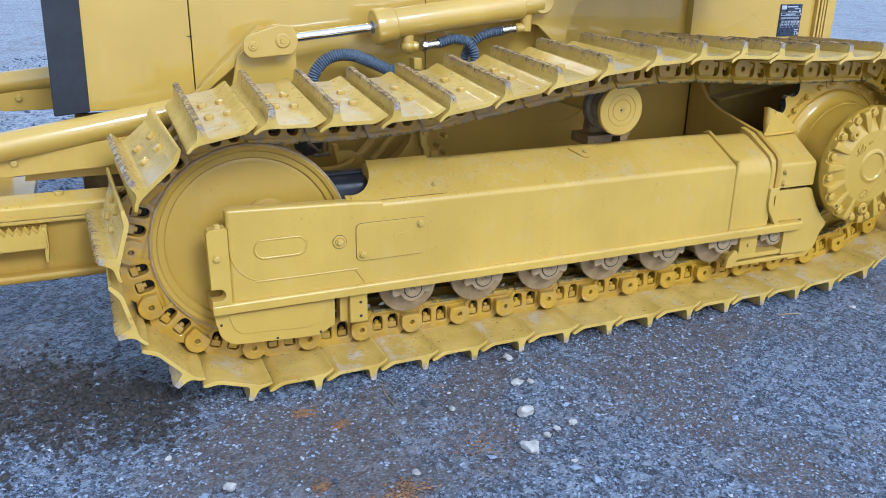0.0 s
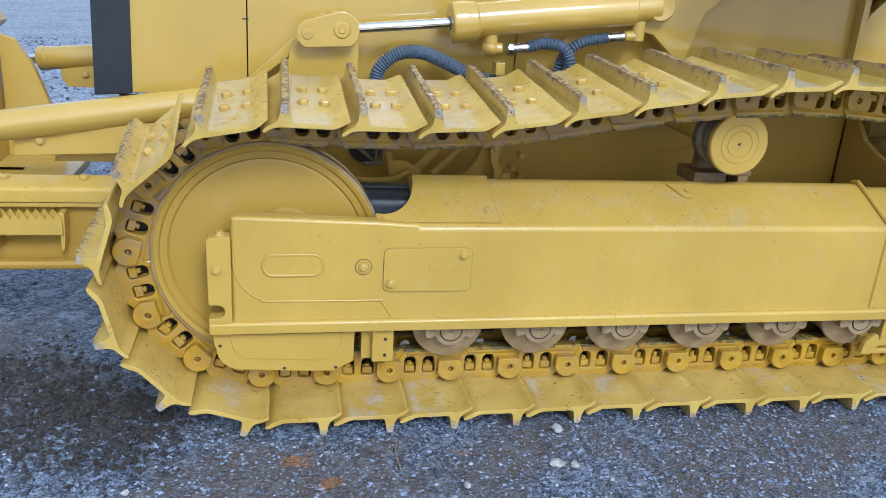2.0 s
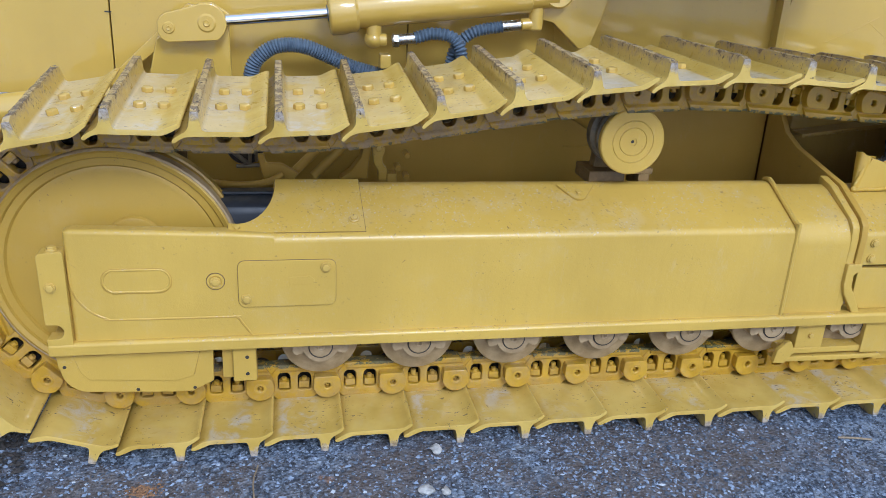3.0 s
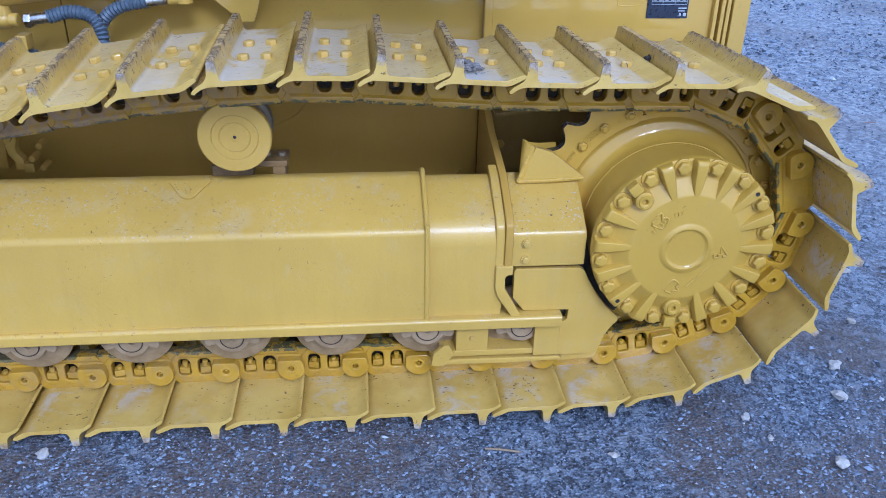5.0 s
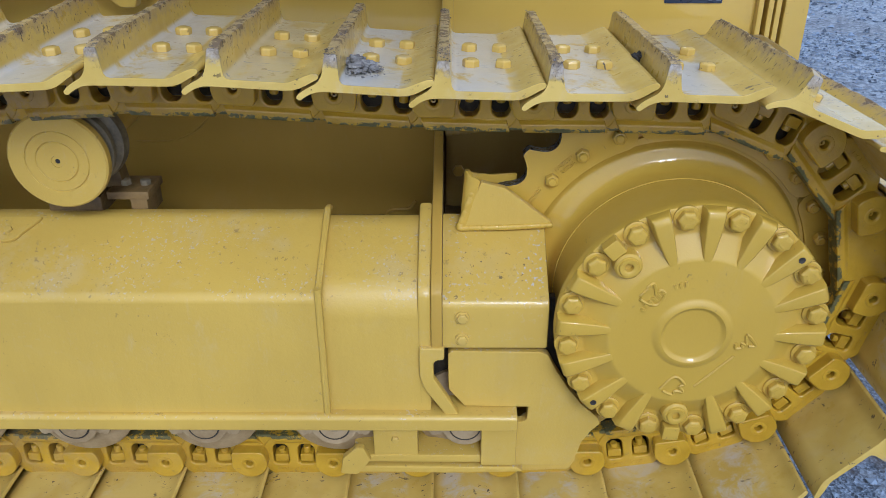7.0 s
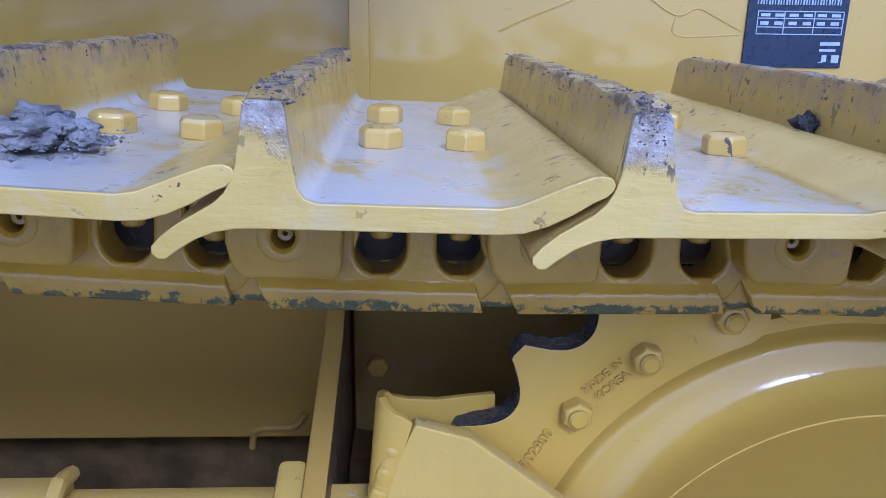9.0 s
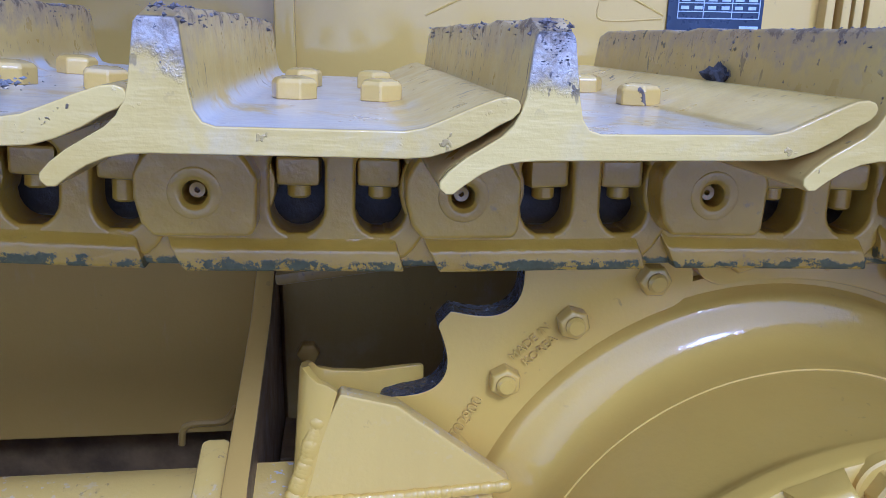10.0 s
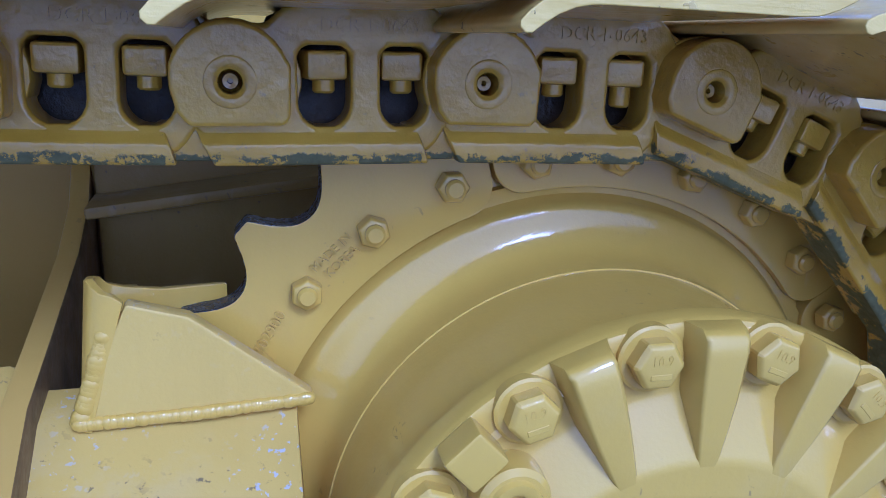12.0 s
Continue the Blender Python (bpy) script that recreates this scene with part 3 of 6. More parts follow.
def crumbs(name, spots, sizes, seed, mat, sink=0.25):
    """A mesh of small angular crumbs at the given spots."""
    rnd = np.random.RandomState(seed)
    base = np.array([(1, 0, 0), (-1, 0, 0), (0, 1, 0), (0, -1, 0), (0.1, 0.1, 1), (0, 0, -0.8)], float)
    tri = np.array([(0, 2, 4), (2, 1, 4), (1, 3, 4), (3, 0, 4), (2, 0, 5), (1, 2, 5), (3, 1, 5), (0, 3, 5)])
    n = len(spots)
    shape = base[None] * rnd.uniform(0.6, 1.25, (n, 6, 1)) + rnd.uniform(-0.28, 0.28, (n, 6, 3))
    shape *= np.stack([rnd.uniform(0.7, 1.3, n), rnd.uniform(0.6, 1.1, n), rnd.uniform(0.35, 0.75, n)], -1)[:, None]
    a = rnd.uniform(0, 2 * np.pi, n)
    c, s = np.cos(a), np.sin(a)
    x = shape[..., 0] * c[:, None] - shape[..., 1] * s[:, None]
    y = shape[..., 0] * s[:, None] + shape[..., 1] * c[:, None]
    v = np.stack([x, y, shape[..., 2]], -1) * sizes[:, None, None] / 2
    v[..., 2] += (sizes * (0.5 - sink) * 0.5)[:, None]
    v += spots[:, None]
    me = bpy.data.meshes.new(name)
    me.from_pydata(v.reshape(-1, 3).tolist(), [], (tri[None] + 6 * np.arange(n)[:, None, None]).reshape(-1, 3).tolist())
    me.materials.append(mat)
    return me


def scatter(name, label, mat, spots, sizes, seed, sink=0.25, kind="gravel"):
    """Thousands of small angular stones in one object."""
    return tagged(new(name, crumbs(name, spots, sizes, seed, mat, sink)), label, kind, kind="stuff")


def lay_gravel():
    rnd = np.random.RandomState(4)
    areas = [(-1.4, 4.2, -1.0, 0.15, 112000, 0.92), (-3.2, -0.4, 0.1, 4.5, 20000, 1.6), (2.6, 5.5, 0.1, 4.5, 32000, 1.6), (-7.0, -0.4, 2.5, 9.5, 16000, 3.2), (2.8, 9.0, 2.5, 9.5, 16000, 3.2), (-0.6, 2.6, 0.05, 0.5, 3000, 1.0)]
    spots, sizes = [], []
    for x0, x1, y0, y1, n, k in areas:
        xy = np.stack([rnd.uniform(x0, x1, n), rnd.uniform(y0, y1, n)], -1)
        keep = [noise.noise(Vector((p[0] * 1.1 + 4, p[1] * 1.1, 2))) + 0.5 * noise.noise(Vector((p[0] * 3.3, p[1] * 3.3, 5))) > rnd.uniform(-0.75, 0.25) for p in xy]
        xy = xy[np.array(keep)]
        size = (0.0036 + 0.0125 * rnd.uniform(0, 1, len(xy)) ** 3.4) * k
        size[rnd.uniform(0, 1, len(xy)) < 0.007] *= 2.0
        spots.append(np.array([(p[0], p[1], hills(*p)) for p in xy]))
        sizes.append(size)
    scatter("gravel", "loose angular blue-grey gravel lying on the yard", M_STONES, np.concatenate(spots), np.concatenate(sizes), 8)


make_ground()
lay_gravel()


# ---- the bulldozer ----
dozer = holder("bulldozer", "yellow crawler bulldozer with steel tracks, parked on dark gravel", "bulldozer")
WIDE, MID = 0.44, 0.22                      # the shoe's width, the chain's middle
SPROCKET, SPROCKET_R = (2.343, 0.484), 0.357
IDLER, IDLER_R = (0.037, 0.428), 0.336
LINKS = 40


def chain_line():
    """The pins' line: over the carrier roller, round the sprocket, along the ground, round the idler."""
    xs = np.array([0.037, 0.25, 0.45, 0.60, 0.85, 1.10, 1.30, 1.50, 1.70, 1.90, 2.10, 2.343])
    zs = np.array([0.763, 0.757, 0.758, 0.767, 0.806, 0.843, 0.863, 0.871, 0.860, 0.846, 0.841, 0.841])
    fine = np.linspace(0.037, 2.343, 400)
    flat = np.interp(fine, xs, zs)
    kernel = np.hanning(31) / np.hanning(31).sum()
    flat = np.convolve(np.pad(flat, 15, mode="edge"), kernel, mode="valid")
    line = [(x, z) for x, z in zip(fine, flat)]
    line += arc(*SPROCKET, SPROCKET_R, 89, -84, 160)
    x0, z0 = line[-1]
    line += [(x0 + (2.12 - x0) * k / 40, z0 + (0.0965 - z0) * math.sin(math.pi / 2 * k / 40)) for k in range(1, 41)]
    line += [(2.12 + (0.06 - 2.12) * k / 300, 0.0965 - 0.004 * k / 300) for k in range(1, 301)]
    line += arc(*IDLER, IDLER_R, -90, -269, 200)
    return np.array(line)


def chain_pins():
    """Pins one pitch apart all round; the pitch is the one that closes the loop."""
    line = chain_line()
    line = np.vstack([line, line[:1]])
    s = np.concatenate([[0], np.cumsum(np.hypot(*np.diff(line, axis=0).T))])
    low = np.where((line[:, 1] < 0.11) & (line[:, 0] < 0.867))[0][0]
    d = np.linspace(0, 1.2 * s[-1], 12000)
    xs, zs = np.interp((s[low] + d) % s[-1], s, line[:, 0]), np.interp((s[low] + d) % s[-1], s, line[:, 1])

    def stepped(pitch):
        got, j = [(xs[0], zs[0])], 0
        for _ in range(LINKS):
            while math.hypot(xs[j] - got[-1][0], zs[j] - got[-1][1]) < pitch:
                j += 1
            got.append((xs[j], zs[j]))
        return got, d[j] - s[-1]

    lo, hi = 0.160, 0.178
    for _ in range(18):
        mid = (lo + hi) / 2
        if stepped(mid)[1] > 0:
            hi = mid
        else:
            lo = mid
    # slack gathers on the upper run: the pins there sit a little further along
    slack = lambda x: np.interp(x, [-0.30, -0.15, 0.02, 0.45, 0.75, 1.05, 1.30, 1.60, 1.90, 2.20, 2.60], [0.010, 0.030, 0.031, 0.040, 0.049, 0.055, 0.061, 0.050, 0.031, 0.013, 0.0])
    pins, d0 = stepped(lo)[0][:LINKS], []
    for (x, z) in pins:
        k = np.argmin((xs[:10000] - x) ** 2 + (zs[:10000] - z) ** 2)
        d0.append(d[k] + slack(x) * min(1.0, max(0.0, (z - 0.30) / 0.25)))
    return np.stack([np.interp(d0, d, xs), np.interp(d0, d, zs)], -1)


PINS = chain_pins()


def link_pose(i):
    a, b = Vector((PINS[i][0], 0, PINS[i][1])), Vector((PINS[(i + 1) % LINKS][0], 0, PINS[(i + 1) % LINKS][1]))
    u = (b - a).normalized()
    y = Vector((0, 1, 0))
    w = u.cross(y)
    # the slack chain leans towards its outer side over the idler, and a little inwards before the sprocket
    lean = radians(float(np.interp(a.x, [0.55, 1.0, 1.4, 1.75], [5.5, 2.5, 0.0, -2.1]))) * min(1.0, max(0.0, (a.z - 0.30) / 0.30))
    y2, w2 = y * math.cos(lean) + w * math.sin(lean), w * math.cos(lean) - y * math.sin(lean)
    m = Matrix((u, y2, w2)).transposed().to_4x4()
    m.translation = a + (y - y2) * (MID if lean > 0 else 0.095)
    return m


SHOE = [(-0.0262, 0.0335), (-0.0210, 0.0376), (-0.0140, 0.0422), (-0.0060, 0.0455), (0.002, 0.0470), (0.010, 0.0474), (0.112, 0.0474), (0.122, 0.0483), (0.132, 0.0516), (0.142, 0.0568), (0.150, 0.0620), (0.1555, 0.0648),
        (0.1582, 0.0676), (0.1588, 0.0702), (0.1574, 0.0727), (0.1540, 0.0738), (0.149, 0.0733), (0.140, 0.0697), (0.128, 0.0643), (0.119, 0.0603), (0.111, 0.0588), (0.036, 0.0588), (0.0308, 0.0604), (0.0276, 0.0650), (0.0258, 0.0740),
        (0.0228, 0.1040), (0.0215, 0.1062), (0.0078, 0.1062), (0.0062, 0.1040), (0.0030, 0.0740), (0.0012, 0.0680), (-0.0020, 0.0622), (-0.0065, 0.0577), (-0.0130, 0.0538), (-0.0210, 0.0490), (-0.0280, 0.0435), (-0.0322, 0.0388), (-0.0322, 0.0358), (-0.0296, 0.0334)]


def shoe_mesh(seed):
    """A rolled single-grouser shoe with overlapping lips, its grouser's edge worn uneven."""
    bm = bmesh.new()
    ys = [0.0] + [WIDE * k / 22 for k in range(1, 22)] + [WIDE]
    rings = []
    for y in ys:
        ring = []
        for x, z in SHOE:
            if z > 0.1:
                z += 0.0026 * noise.noise(Vector((y * 26, seed * 7.3, 1))) - 0.0012 + 0.0005 * noise.noise(Vector((y * 110, seed * 3.1, x * 80)))
                edge = min(y, WIDE - y)
                z -= max(0, 0.016 - edge) * 0.35
            ring.append(bm.verts.new((x, y, z)))
        rings.append(ring)
    n = len(SHOE)
    for a, b in zip(rings, rings[1:]):
        for k in range(n):
            bm.faces.new((a[k], a[(k + 1) % n], b[(k + 1) % n], b[k]))
    caps = [bm.faces.new(rings[0]), bm.faces.new(rings[-1])]
    bmesh.ops.recalc_face_normals(bm, faces=bm.faces)
    edges = {e for f in caps for e in f.edges}
    bmesh.ops.bevel(bm, geom=list(edges), offset=0.0008, segments=2, profile=0.5, affect="EDGES", clamp_overlap=True)
    return to_mesh("track_shoe", bm, M_SHOE, 50)


def mud_crust(seed):
    """Small crumbs of dried mud stuck along the grouser's top edge and its outer end."""
    rnd = np.random.RandomState(seed + 50)
    at, size = [], []
    for _ in range(900):
        y = rnd.uniform(0.002, WIDE - 0.004)
        if noise.noise(Vector((y * 14, seed * 3.7, 2))) + 0.35 < rnd.uniform(0, 0.9):
            continue
        side = rnd.uniform()
        z = 0.1055 - 0.0015 * rnd.uniform() if side < 0.7 else rnd.uniform(0.096, 0.105)
        x = rnd.uniform(0.0078, 0.0215) if side < 0.7 else (0.0226 + (0.104 - z) * 0.10 if side < 0.85 else 0.0064 - (0.104 - z) * 0.10)
        at.append((x, y, z)), size.append(0.0010 + 0.0036 * rnd.uniform() ** 2.6)
    for _ in range(240 if seed % 2 else 60):
        at.append((rnd.uniform(0.0085, 0.0205), 0.0004, rnd.uniform(0.082, 0.104))), size.append(0.0006 + 0.0020 * rnd.uniform() ** 2.2)
    return crumbs("mud_crust", np.array(at), np.array(size), seed, M_CRUST, 0.75)


def window(u, half, top=0.0205, low=-0.0135):
    return [(u + half, top - 0.005), (u + half - 0.005, top), (u - half + 0.005, top), (u - half, top - 0.005)] + arc(u, low, half, 180, 360, 10)


def link_mesh(far, master=False):
    """A cast link: boss and pin bore at one end, two windows, a narrow rail, an inner neck at the other end."""
    out = [(-0.012, -0.046), (0.126, -0.046), (0.132, -0.040), (0.142, -0.024), (0.1505, -0.004), (0.151, 0.020), (0.136, 0.042), (0.126, 0.0490), (0.046, 0.0490), (0.034, 0.0455), (0.022, 0.0345)]
    out += arc(0, 0, 0.0375, 68, 205, 12) + [(-0.0265, -0.024)]
    holes = [] if master else [window(0.0580, 0.0168, 0.0220, -0.0135), window(0.1100, 0.0158, 0.0220, -0.0145)]
    bore = [(0.0074 * math.cos(k * math.pi / 10), 0.0074 * math.sin(k * math.pi / 10)) for k in range(20)]
    body = plate(out, 0.1740, 0.208, 0.0045, [*holes, bore], 3)
    pad_out = [(0.0310, -0.0265), (0.0350, -0.022), (0.0362, 0.010)] + arc(0.0, 0.0, 0.0362, 22, 165, 14) + [(-0.0350, -0.004), (-0.0315, -0.018), (-0.0250, -0.0265)]
    pad = plate(pad_out, 0.1500, 0.180, 0.0075, [bore], 4)
    # the rail swells out of the body in a shallow hollow and ends slantwise
    rail = along_x([(0.206, -0.030), (0.1750, -0.0290), (0.1742, -0.0322), (0.1728, -0.0352), (0.1712, -0.0374), (0.1700, -0.0394), (0.1694, -0.0418), (0.1694, -0.0505), (0.1708, -0.0535), (0.206, -0.0535)], -0.0115, 0.1260, 0.0)
    for v in rail.verts:
        v.co.x += -0.50 * (v.co.z + 0.0535) if v.co.x < 0.05 else -0.30 * (v.co.z + 0.0535)
    rail = softened(rail, 0.0016, 2, 50)
    neck = plate([(0.130, -0.047), (0.158, -0.047), (0.172, -0.036)] + arc(0.17, 0, 0.0335, -70, 90, 10) + [(0.150, 0.0330), (0.134, 0.0430), (0.130, 0.0450)], 0.178, 0.212, 0.003)
    skirt = plate([(0.112, -0.0520), (0.166, -0.0515), (0.166, -0.030), (0.112, -0.028)], 0.177, 0.206, 0.003)
    marks = [letters("DCR 1-0643", 0.0125, 0.0007, facing(0.088, 0.1738, 0.0345))]
    bm = join(body, pad, rail, neck, skirt, *marks)
    if far:
        moved(bm, Matrix.Translation((0, 2 * 0.24, 0)) @ Matrix.Diagonal((1, -1, 1, 1)))
        bmesh.ops.reverse_faces(bm, faces=bm.faces)
    return to_mesh("track_link", bm, M_LINK, 44)


def build_track():
    shoes = [shoe_mesh(k) for k in range(8)]
    crusts = [mud_crust(k) for k in range(5)]
    near, far, master = link_mesh(False), link_mesh(True), link_mesh(False, True)
    pin = to_mesh("track_pin", join(lathe([(0, 0.1700), (0.0016, 0.1700), (0.0018, 0.1612), (0.0046, 0.1608), (0.0053, 0.1640), (0.0056, 0.1740), (0.0074, 0.1760)], n=24), lathe([(0.0072, 0.1770), (0.0074, 0.1520), (0.0092, 0.1500), (0.0108, 0.1492), (0.0146, 0.1492), (0.0156, 0.1497), (0.0162, 0.1515)], n=30)), M_LINK)
    bushing = to_mesh("bushing", lathe([(0.020, 0.20), (0.0265, 0.202), (0.0265, 0.278), (0.020, 0.28)], n=24), M_GRIME_SHADE)
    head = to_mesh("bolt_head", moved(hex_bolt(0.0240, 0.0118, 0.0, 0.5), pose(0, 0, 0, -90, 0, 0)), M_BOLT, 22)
    # near-black filler between the rails stands for the shade in the link windows
    dirt = to_mesh("chain_dark_fill", softened(box(0.022, 0.142, 0.2220, 0.238, -0.036, 0.042, 0), 0.01, 2), M_GRIME_SHADE)
    nut = to_mesh("nut", join(box(-0.0138, 0.0138, -0.0115, 0.0115, 0.0045, 0.0235, 0.0030), rod((0, 0, -0.004), (0, 0, 0.006), 0.0075, 14, 0.0015)), M_LINK)
    stub = to_mesh("nut", join(box(-0.0138, 0.0138, -0.0115, 0.0115, 0.0045, 0.0235, 0.0030), rod((0, 0, -0.010), (0, 0, 0.006), 0.0075, 14, 0.0015)), M_LINK)
    mi = min(range(LINKS), key=lambda i: (PINS[i][0] - 2.66) ** 2 + (PINS[i][1] - 0.65) ** 2)
    rnd = random.Random(3)
    for i in range(LINKS):
        m = link_pose(i)
        shoe = part("track_shoe", shoes[i % 8], M_SHOE, dozer, "worn yellow steel track shoe with one grouser", m @ Matrix.Translation((0, 0, -0.003)))
        for u in (0.0575, 0.1085):
            for y in (0.160, 0.279):
                part("bolt_head", head, M_BOLT, shoe, "", Matrix.Translation((u, y, 0.0585)) @ pose(0, 0, 0, 0, 0, rnd.uniform(0, 60)))
            part("nut", stub if rnd.random() < 0.25 else nut, M_LINK, shoe, "", Matrix.Translation((u + (0.001 if u < 0.08 else 0.0015), 0.1895, -0.0015)) @ pose(0, 0, 0, 0, 0, rnd.uniform(-12, 12)))
        if PINS[i][1] > 0.45:
            tagged(part("mud_crust", crusts[i % 5], M_CRUST, shoe), "dried mud along the worn grouser edge", kind="stuff")
        link = part("track_link", master if i == mi else near, M_LINK, dozer, "yellow cast track link with a worn rail", m)
        part("track_pin", pin, M_LINK, link)
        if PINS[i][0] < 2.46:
            part("chain_dark_fill", dirt, M_GRIME_SHADE, link, "dark filler painted as the shade inside the chain")
        part("bushing", bushing, M_GRIME_SHADE, link)
        part("track_link", far, M_LINK, dozer, "yellow cast track link with a worn rail", m)


build_track()


# ---- idler, rollers ----
def build_idler():
    cx, cz = IDLER
    prof = [(0.0, 0.166), (0.070, 0.166), (0.085, 0.176), (0.228, 0.181), (0.238, 0.1825), (0.241, 0.1835), (0.246, 0.1765), (0.262, 0.1755), (0.266, 0.168), (0.276, 0.164), (0.2835, 0.168), (0.2845, 0.196), (0.279, 0.198), (0.279, 0.242), (0.2845, 0.244), (0.2845, 0.272), (0.262, 0.276), (0.10, 0.266), (0.0, 0.266)]
    w = part("idler_wheel", lathe(prof, cx, cz, 120), M_IDLER, dozer, "large yellow front idler wheel")
    part("rim", lathe([(0.2805, 0.1655), (0.2825, 0.1650), (0.2862, 0.1675), (0.2868, 0.197), (0.2790, 0.199)], cx, cz, 120), M_ROLLER, w, "bare rubbed tan steel rim")
    part("hub", lathe([(0, 0.161), (0.046, 0.161), (0.060, 0.165), (0.064, 0.174)], cx + 0.045, cz + 0.062, 40), M_IDLER, w)


def build_roller(x, cap_z):
    y0 = 0.088
    prof = [(0.0, y0 + 0.034), (0.060, y0 + 0.034), (0.074, y0 + 0.044), (0.092, y0 + 0.048), (0.0965, y0 + 0.053), (0.0965, y0 + 0.062), (0.092, y0 + 0.068), (0.086, y0 + 0.072), (0.086, 0.29), (0.0965, 0.30), (0.0965, 0.32), (0, 0.32)]
    r = part("track_roller", lathe(prof, x, cap_z, 56), M_ROLLER, dozer, "tan primed bottom track roller")
    ear = [(0.0685, 0.040), (0.0685, -0.012), (0.064, -0.021), (0.056, -0.024), (0.051, -0.020), (0.046, -0.0225), (0.042, -0.0165)]
    out = [(x - a, cap_z + b) for a, b in ear] + arc(x, cap_z - 0.002, 0.043, 205, 335, 16) + [(x + a, cap_z + b) for a, b in ear[::-1]]
    part("collar", plate(out, y0 + 0.006, y0 + 0.05, 0.005), M_ROLLER, r)
    part("groove", lathe([(0.0268, y0 + 0.0045), (0.0300, y0 + 0.0045), (0.0300, y0 + 0.0075)], x, cap_z - 0.002, 36), M_GRIME_SHADE, r, "dark groove round the end cap")
    part("end_cap", lathe([(0, y0 + 0.010), (0.0042, y0 + 0.010), (0.0046, y0 + 0.003), (0.0075, y0 + 0.0015), (0.0090, y0 + 0.003), (0.0105, y0 + 0.0038), (0.0240, y0 + 0.0030), (0.0268, y0 + 0.0040), (0.0270, y0 + 0.012)], x, cap_z - 0.002, 36), M_ROLLER, r)
    part("socket", lathe([(0, y0 + 0.0085), (0.0043, y0 + 0.0085)], x, cap_z - 0.002, 4), M_GRIME_SHADE, r)


def build_carrier():
    cx, cz = 1.283, 0.733
    prof = [(0, 0.178), (0.004, 0.178), (0.0045, 0.1755), (0.010, 0.1755), (0.0105, 0.174), (0.034, 0.1735), (0.0355, 0.1752), (0.037, 0.1735), (0.052, 0.1735), (0.0535, 0.1752), (0.055, 0.1735), (0.0815, 0.174), (0.0845, 0.177), (0.0850, 0.190), (0.083, 0.194), (0.074, 0.196)]
    c = part("carrier_roller", lathe(prof, cx, cz, 72), M_PAINT, dozer, "yellow-capped carrier roller under the upper track")
    part("tread", lathe([(0.060, 0.192), (0.072, 0.194), (0.076, 0.2), (0.076, 0.212), (0.066, 0.216), (0.066, 0.222), (0.076, 0.226), (0.076, 0.238), (0.064, 0.244), (0.064, 0.262), (0.078, 0.268), (0.080, 0.29), (0.0, 0.29)], cx, cz, 56), M_TREAD, c, "dull steel roller tread")
    part("cap_hole", lathe([(0.0, 0.1772), (0.0040, 0.1772), (0.0052, 0.1762)], cx, cz, 24), M_GRIME_SHADE, c, "dark hole in the cap's middle")
    part("shaft", rod((cx, 0.28, cz), (cx, 0.58, cz), 0.036, 24), M_PAINT, c)
    part("bracket", join(box(cx - 0.075, cx + 0.025, 0.25, 0.36, 0.600, 0.636, 0.005), plate([(cx - 0.05, 0.635), (cx + 0.055, 0.635), (cx + 0.04, cz), (cx - 0.04, cz)], 0.292, 0.33, 0.005)), M_BROWN, c, "dark brown roller bracket")
    part("foot_block", join(box(cx + 0.030, cx + 0.108, 0.262, 0.345, 0.624, 0.640, 0.003), box(cx + 0.070, cx + 0.102, 0.266, 0.345, 0.585, 0.626, 0.003)), M_BROWN, c)
    hb = to_mesh("bolt", moved(hex_bolt(0.018, 0.010), pose(0, 0, 0, -90, 0, 0)), M_TREAD)
    for dx in (0.055, 0.092):
        part("bolt", hb, M_TREAD, c, "", Matrix.Translation((cx + dx, 0.300, 0.640)))


build_idler()
for k in range(7):
    build_roller(0.505 + 0.2445 * k, 0.2385)
build_carrier()

BOLT_M = to_mesh("bolt", hex_bolt(0.017, 0.009, 0.0125), M_BOLT)
BOLT_S = to_mesh("bolt", hex_bolt(0.013, 0.006), M_BOLT)


